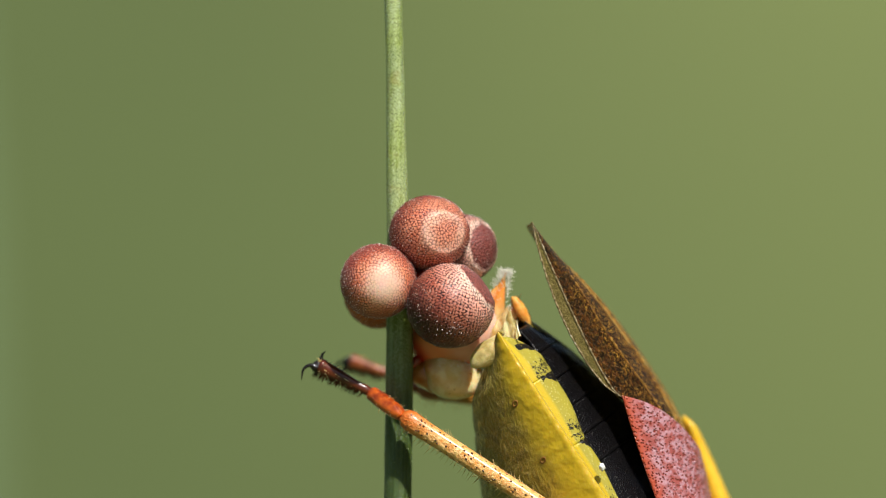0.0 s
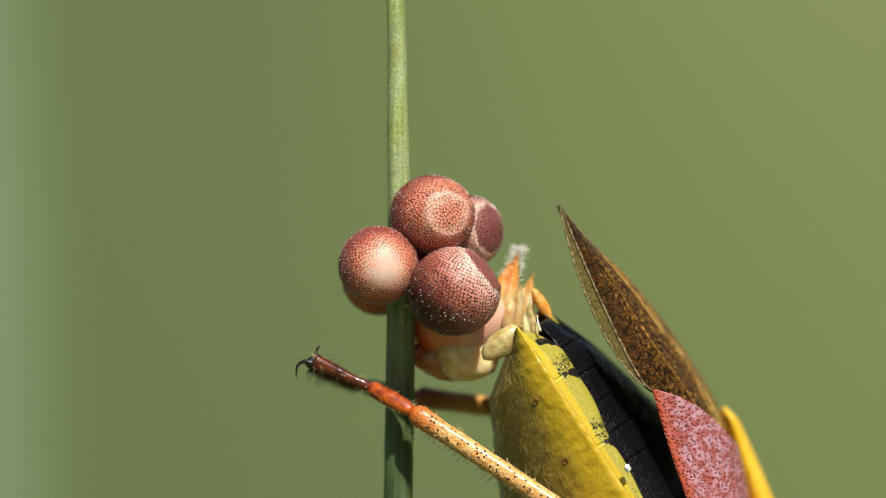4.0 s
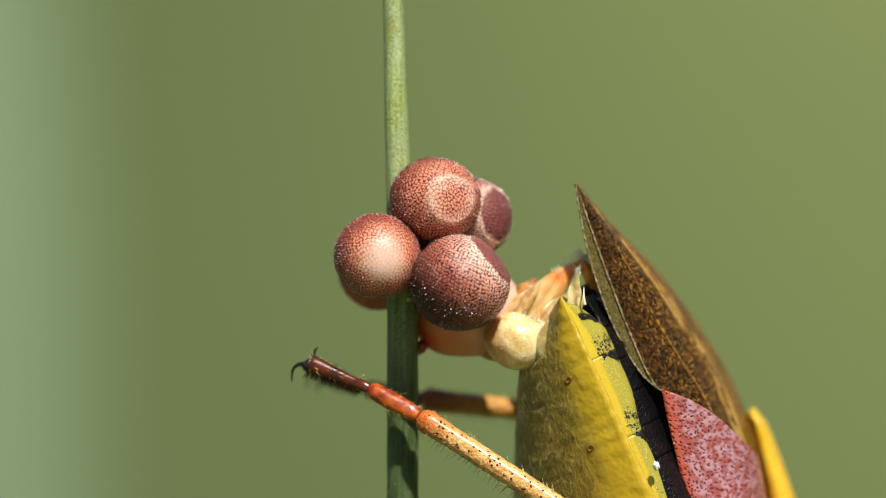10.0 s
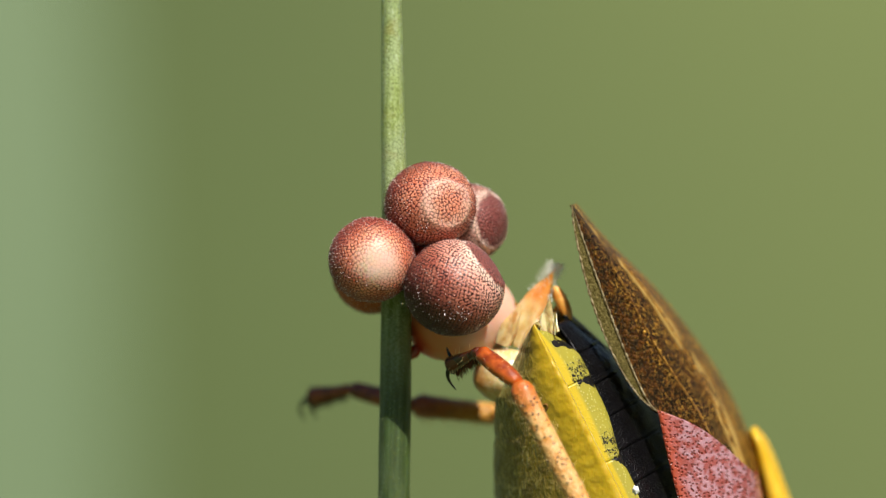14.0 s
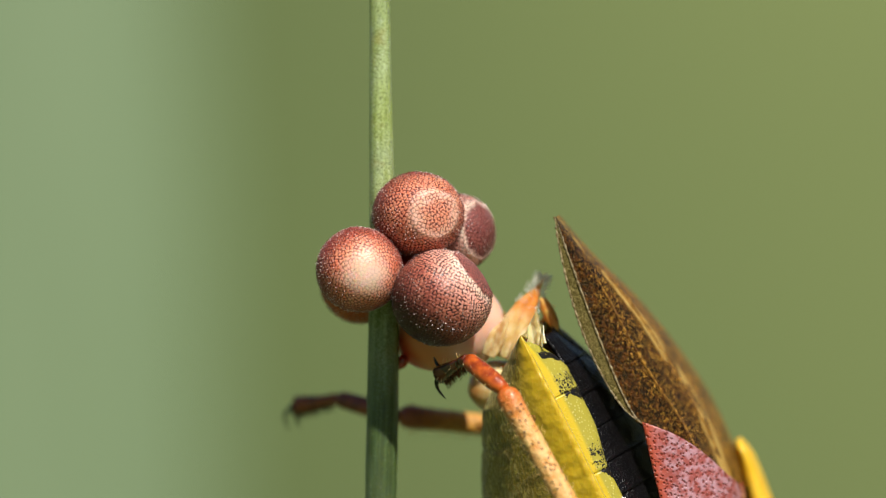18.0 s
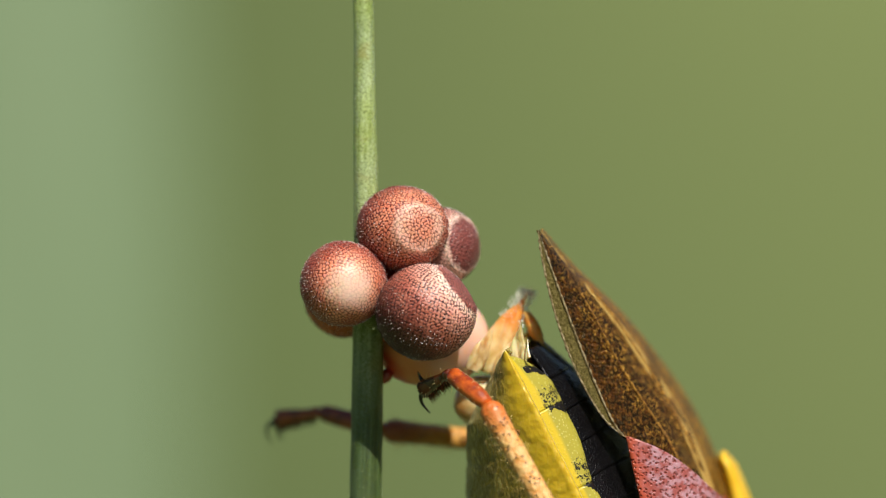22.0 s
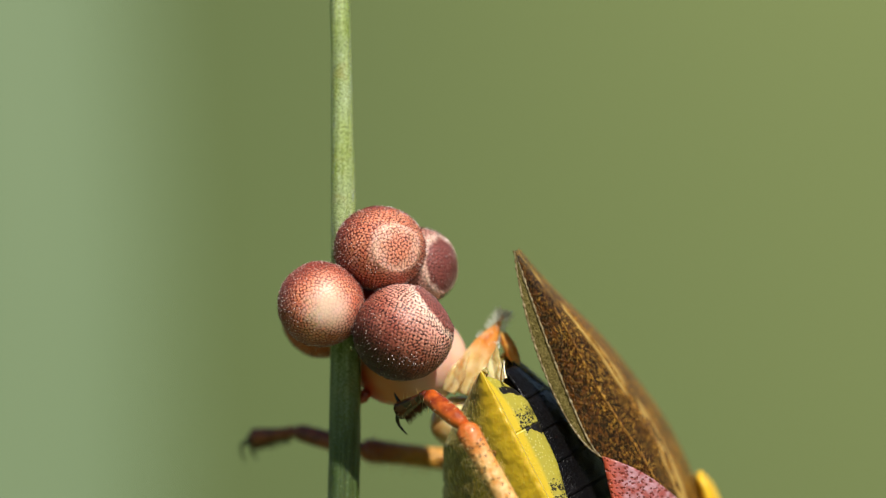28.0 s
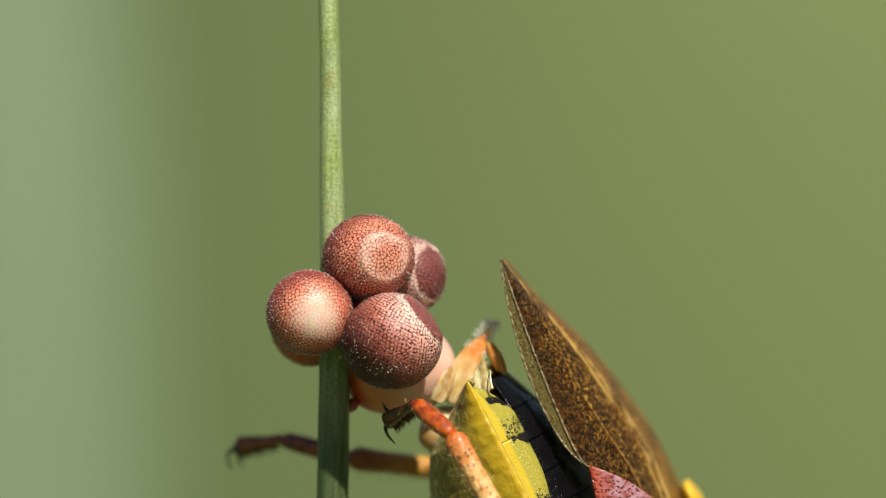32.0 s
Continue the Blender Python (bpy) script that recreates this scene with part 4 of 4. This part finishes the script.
def build_leg(bug, seed, red, base_long, end_long):
    far = red is MAT_TARSUS_DARK
    tibia = joint("tibia", bug, 520, lambda u: (19.5 - 2.0 * u + 2 * math.exp(-((u - 0.05) / 0.05) ** 2)) * min(1, (u * 20 + 0.3)) ** 0.5, MAT_TIBIA_FAR if far else MAT_TIBIA, "tan orange spotted shin", seed, 380, 8, 300)
    basal = joint("tarsus_base", bug, base_long, lambda u: (14.5 + 2.5 * math.exp(-((u - 0.5) / 0.4) ** 2) - 3.5 * math.exp(-(u / 0.10) ** 2)) * min(1, (1 - u) * 7 + 0.35) ** 0.5, red, "glossy red brown foot joint", seed + 3, 34, 9)
    end = joint("tarsus_end", bug, end_long, lambda u: (7.5 + 9.5 * u ** 1.3 + 2.5 * math.exp(-((u - 0.1) / 0.1) ** 2)) * min(1, (1 - u) * 12 + 0.35) ** 0.5, MAT_TARSUS_DARK if far else MAT_TARSUS_END, "glossy red brown foot end", seed + 6, 40, 8)
    x = end_long - 4
    claw(end, [(x - 6, -5, -4), (x + 17, -7, -6), (x + 27, -22, -7), (x + 20, -43, -7)])
    if far:
        claw(end, [(x - 8, -5, 5), (x + 8, -14, 7), (x + 12, -28, 8), (x + 4, -42, 8)])
    else:
        claw(end, [(x - 6, 5, 4), (x + 4, 12, 6), (x + 7, 22, 7), (x + 4, 32, 7)])
    part("pad", blob((end_long + 3, -4, 0), (9, 12, 9), (0, 0, 20), lambda v: 1 + 0.3 * noise.noise(v * 2) + 0.1 * noise.noise(v * 6), 3), MAT_CLAW, end, "dark gripping pad")
    rng = random.Random(seed)
    rows = []
    for k in range(200):
        q = rng.uniform(0.1, 1.0)
        foot = Vector((q * end_long, -5 - 9 * q, rng.uniform(-7, 7)))
        rows.append((foot, foot + Vector((rng.uniform(-2, 9), -rng.uniform(5, 20), rng.uniform(-3, 3))), 1.3))
    part("sole_brush", spikes(rows, 3), MAT_TARSUS_END, end, "dark brush under the foot", kind="stuff")
    rows = []
    for k in range(14):
        foot = Vector((end_long - rng.uniform(0, 10), rng.uniform(-12, 12), rng.uniform(-6, 6)))
        rows.append((foot, foot + Vector((rng.uniform(10, 26), rng.uniform(-16, 18), rng.uniform(-6, 6))), 0.6))
    part("claw_hairs", spikes(rows, 3), MAT_BRISTLE, end, "pale hairs about the claws", kind="stuff")
    return tibia, basal, end


build_ground()
FAR_LEAF = build_far_leaf()
build_stem()
cam.data.dof.focus_object = build_eggs()
BUG, ABDOMEN, LOBE, NECK, PLATE, SIDE = build_bug()
NEAR_LEG = build_leg(BUG, 21, MAT_TARSUS, 104, 118)
FAR_LEG = build_leg(BUG, 51, MAT_TARSUS_DARK, 126, 84)


def between(rows, t):
    """The row at t, between the two rows next to it."""
    for a, b in zip(rows, rows[1:]):
        if a[0] <= t <= b[0]:
            f = (t - a[0]) / (b[0] - a[0])
            return [p + (q - p) * f for p, q in zip(a[1:], b[1:])]
    return list(rows[-1][1:]) if t > rows[-1][0] else list(rows[0][1:])


def rod(a, b, length):
    """The pose of a joint from its pivot a towards b (x, y, d), turned in depth till it has its length."""
    p, q = P(*a), P(*b)
    way = q - p
    flat = math.hypot(way.x, way.z)
    deep = math.sqrt(max(0.0, (length * G) ** 2 - flat ** 2))
    x = Vector((way.x, math.copysign(deep, b[2] - a[2] or 1), way.z)).normalized()
    z = x.cross(Vector((0, 1, 0))).normalized()
    y = z.cross(x)
    return Matrix.Translation(p) @ Matrix((x, y, z)).transposed().to_4x4()


def motions():
    """All that moves: the bug backing off, its plates, its two hind legs, the swaying blade."""
    root = [
        (0, 1155, 683, -4.4), (0.5, 1151, 688, -4.4), (1, 1153, 691, -4.4), (1.5, 1158, 691, -4.4), (2, 1147, 694, -4.4), (2.5, 1149, 691, -4.4), (3, 1157, 695, -4.4),
        (3.5, 1185, 689, -4.4), (5.5, 1195, 681, -0.5), (6, 1184, 675, -0.2), (6.5, 1172, 668, -1.1), (7, 1179, 666, -1.5), (7.5, 1170, 662, -1.6), (8, 1170, 663, -1.5),
        (8.5, 1167, 664, -1.7), (9, 1164, 669, -0.6), (9.5, 1160, 673, 0.5), (10, 1170, 691, 0.9), (10.5, 1174, 703, 1.0), (11, 1187, 715, 0.4), (11.5, 1182, 713, 0.6),
        (12, 1179, 713, 0.3), (12.5, 1179, 712, 0.1), (13, 1179, 712, -0.1), (13.5, 1178, 712, -0.2), (14, 1178, 713, -0.1), (14.5, 1178, 714, -0.1), (16.5, 1175, 715, -0.6),
        (18, 1173, 715, -0.6), (20, 1170, 715, -0.6), (22, 1171, 714, -0.6), (24, 1170, 715, -0.6), (25.5, 1168, 714, -0.6), (27.5, 1169, 715, -0.6), (29, 1169, 715, -0.6),
        (30.5, 1167, 716, -0.6), (32, 1165, 716, -0.6),
    ]
    belly = [
        (0, 951, 689, -8.5), (0.5, 948, 698, -8.5), (1, 953, 700, -8.3), (1.5, 957, 702, -8.2), (2, 950, 706, -8.2), (2.5, 951, 706, -8.3), (3, 949, 708, -9.1),
        (3.5, 971, 709, -9.3), (5.5, 985, 680, -5.8), (6, 984, 672, -4.4), (6.5, 987, 662, -3.9), (7, 989, 661, -4.5), (7.5, 1001, 652, -2.8), (8, 1007, 651, -2.2),
        (8.5, 1009, 651, -2.5), (9, 1011, 649, -0.9), (9.5, 1013, 651, 0.8), (10, 1010, 666, 0.6), (10.5, 1005, 679, -0.4), (11, 986, 699, -2.5), (11.5, 985, 699, -2.7),
        (12, 982, 701, -2.2), (12.5, 983, 701, -2.6), (13, 983, 701, -2.7), (13.5, 983, 701, -2.9), (14, 981, 703, -2.5), (14.5, 981, 703, -2.6), (16.5, 981, 705, -3.0),
        (18, 981, 705, -3.0), (20, 980, 705, -3.0), (22, 981, 705, -3.0), (24, 982, 705, -3.0), (25.5, 980, 705, -3.0), (27.5, 979, 706, -3.0), (29, 979, 707, -3.0),
        (30.5, 977, 708, -3.0), (32, 975, 709, -3.0),
    ]
    lobe = [(0, 820, 634, 8), (3, 814, 632, 6), (3.5, 826, 624, 5), (5.5, 856, 605, 2), (6, 868, 604, 0), (6.5, 876, 598, 0), (7, 893, 586, 0), (7.5, 904, 584, 0), (8, 915, 582, 0), (9, 918, 582, 0), (9.5, 920, 585, 0),
            (10, 918, 597, -4), (10.5, 912, 604, -10), (11, 900, 630, -24), (13, 904, 643, -28), (14.5, 914, 648, -28), (19, 928, 650, -28), (32, 924, 654, -28)]
    plate = [(0, 884, 572, 10), (3, 885, 566, 10), (5.5, 914, 548, 8), (6, 919, 540, 10), (6.5, 917, 538, 17), (7, 917, 547, 23), (8, 926, 550, 33), (9, 928, 550, 34), (10, 932, 560, 37), (10.5, 936, 560, 35), (11, 923, 585, 27), (13, 928, 592, 20), (19, 926, 593, 21), (32, 922, 598, 21)]
    neck = [(0, 800, 640, 0), (3, 795, 640, 0), (3.5, 803, 636, 0), (5.5, 815, 628, 0), (6, 820, 626, 0), (6.5, 830, 615, 0), (7, 840, 604, 0), (7.5, 850, 593, 0), (8, 858, 587, 0), (9, 862, 586, 0), (9.5, 870, 590, 0), (10, 884, 598, 0), (10.5, 930, 624, 0), (11, 985, 655, 0), (13, 1000, 670, 0), (32, 996, 676, 0)]
    side = [(0, 896, 586, -38), (3, 891, 600, -38), (3.5, 904, 596, -38), (5.5, 930, 577, -40), (6, 935, 571, -40), (6.5, 944, 566, -44), (7, 948, 562, -46), (8, 974, 566, -60), (9, 980, 574, -62), (10, 978, 588, -62), (11, 957, 622, -66), (13, 955, 620, -66), (32, 952, 626, -66)]
    # how far the wings tip over about the body's axis
    tip = [(0, -6.5), (3, -6.5), (5.5, 1.0), (9, 2.0), (11, 4.0), (14, 5.0), (32, 5.0)]
    # ankle, mid foot, foot tip, and a place on the shin, each x and y
    near = [
        (0, 718, 721, 652, 676, 542, 621, 1006, 899),
        (3.5, 730, 728, 650, 684, 540, 634, 1000, 896),
        (6, 741, 727, 652, 685, 538, 641, 991, 878),
        (9, 743, 736, 654, 683, 546, 637, 985, 883),
        (11, 737, 732, 650, 689, 547, 648, 985, 895),
        (11.3, 740, 735, 652, 689, 549, 648, 985, 895),
        (11.4, 822, 790, 731, 734, 621, 684, 1050, 940),
        (11.5, 838, 823, 751, 757, 640, 705, 1050, 975),
        (11.6, 873, 834, 794, 788, 691, 732, 1050, 985),
        (11.7, 898, 794, 835, 724, 732, 640, 1030, 960),
        (11.8, 939, 757, 860, 696, 785, 638, 1040, 915),
        (11.9, 948, 773, 883, 719, 804, 658, 1040, 925),
        (12, 951, 773, 879, 704, 823, 669, 1030, 910),
        (12.2, 961, 709, 904, 648, 842, 649, 1033, 862),
        (12.5, 947, 666, 886, 605, 840, 637, 1028, 861),
        (12.8, 894, 719, 830, 659, 767, 652, 1011, 870),
        (13.2, 908, 719, 843, 672, 776, 658, 1021, 869),
        (13.6, 920, 680, 850, 625, 795, 640, 1026, 854),
        (14, 926, 660, 858, 608, 810, 634, 1030, 850),
        (19, 923, 652, 858, 602, 812, 632, 1040, 845),
        (32, 920, 656, 855, 606, 809, 636, 1037, 849)]
    far = [
        (0, 749, 669, 686, 642, 590, 612, 859, 684),
        (1, 746, 680, 680, 652, 584, 625, 859, 694),
        (1.6, 742, 706, 642, 688, 572, 652, 890, 722),
        (5.5, 742, 706, 642, 689, 570, 656, 890, 722),
        (11.3, 740, 710, 640, 692, 570, 662, 890, 725),
        (11.8, 740, 711, 631, 686, 559, 701, 890, 725),
        (19, 739, 713, 626, 685, 551, 699, 890, 726),
        (32, 736, 712, 616, 682, 538, 695, 887, 728)]
    # the pale blade: the place of its edge
    blade = [(0, -170), (1, -35), (2, -45), (3.5, -35), (5.5, -15), (6.5, 35), (9, 90), (11, 100), (13, 140), (14.5, 172), (16.5, 185), (17.5, 270), (19, 440), (20.5, 408), (21.5, 360), (23, 290), (25, 292), (28, 280), (30, 272), (32, 274)]

    times = sorted({r[0] for rows in (root, belly, lobe, plate, side, tip, near, far) for r in rows})

    def stand(rows, t, d):
        x, y, turn = between(rows, t)
        return pose(*P(x, y, d), 0, turn, 0)
    axis = Vector((ALONG.x, 0, -ALONG.y))
    bug = {t: stand(root, t, 0) @ Matrix.Rotation(radians(between(tip, t)[0]), 4, axis) for t in times}
    walk(BUG, [(t, bug[t]) for t in times])

    def under(ob, world):
        walk(ob, [(t, bug[t].inverted() @ world(t)) for t in times])
    under(ABDOMEN, lambda t: stand(belly, t, 0))
    under(LOBE, lambda t: stand(lobe, t, 34 - 69 * min(1, max(0, (t - 5) / 3)) + 50 * min(1, max(0, (t - 10) / 3)) + 50 * min(1, max(0, (t - 14) / 4))))
    under(NECK, lambda t: stand(neck, t, 48))
    under(SIDE, lambda t: stand(side, t, -88 + 18 * min(1, max(0, (t - 6) / 2))))
    under(PLATE, lambda t: stand(plate, t, 22 + 8 * min(1, max(0, (t - 9.5) / 2))))
    for leg, rows, d, base_long, end_long in ((NEAR_LEG, near, -72, 104, 118), (FAR_LEG, far, 205, 126, 84)):
        tibia, basal, end = leg

        def ends(t):
            v = between(rows, t)
            deep = d - 150 * min(1, max(0, (t - 11.3) / 0.5)) if d < 0 else d
            ankle = (v[0], v[1], deep)
            drop = math.sqrt(max(0, base_long ** 2 - math.dist(v[0:2], v[2:4]) ** 2))
            mid = (v[2], v[3], deep + drop)
            return [ankle, mid, (v[4], v[5], deep + drop + 4), (v[6], v[7], deep - 40 if d < 0 else deep + 40)]
        under(tibia, lambda t: rod(ends(t)[0], ends(t)[3], math.dist(ends(t)[0], ends(t)[3])))
        under(basal, lambda t: rod(ends(t)[0], ends(t)[1], base_long))
        under(end, lambda t: rod(ends(t)[1], ends(t)[2], end_long))
    walk(FAR_LEAF, [(t, pose(*P(784 - 2900 + 1225 + (x - 784) * 1.917, 12000, 13750), 0, -6.0, 0)) for t, x in blade])


motions()
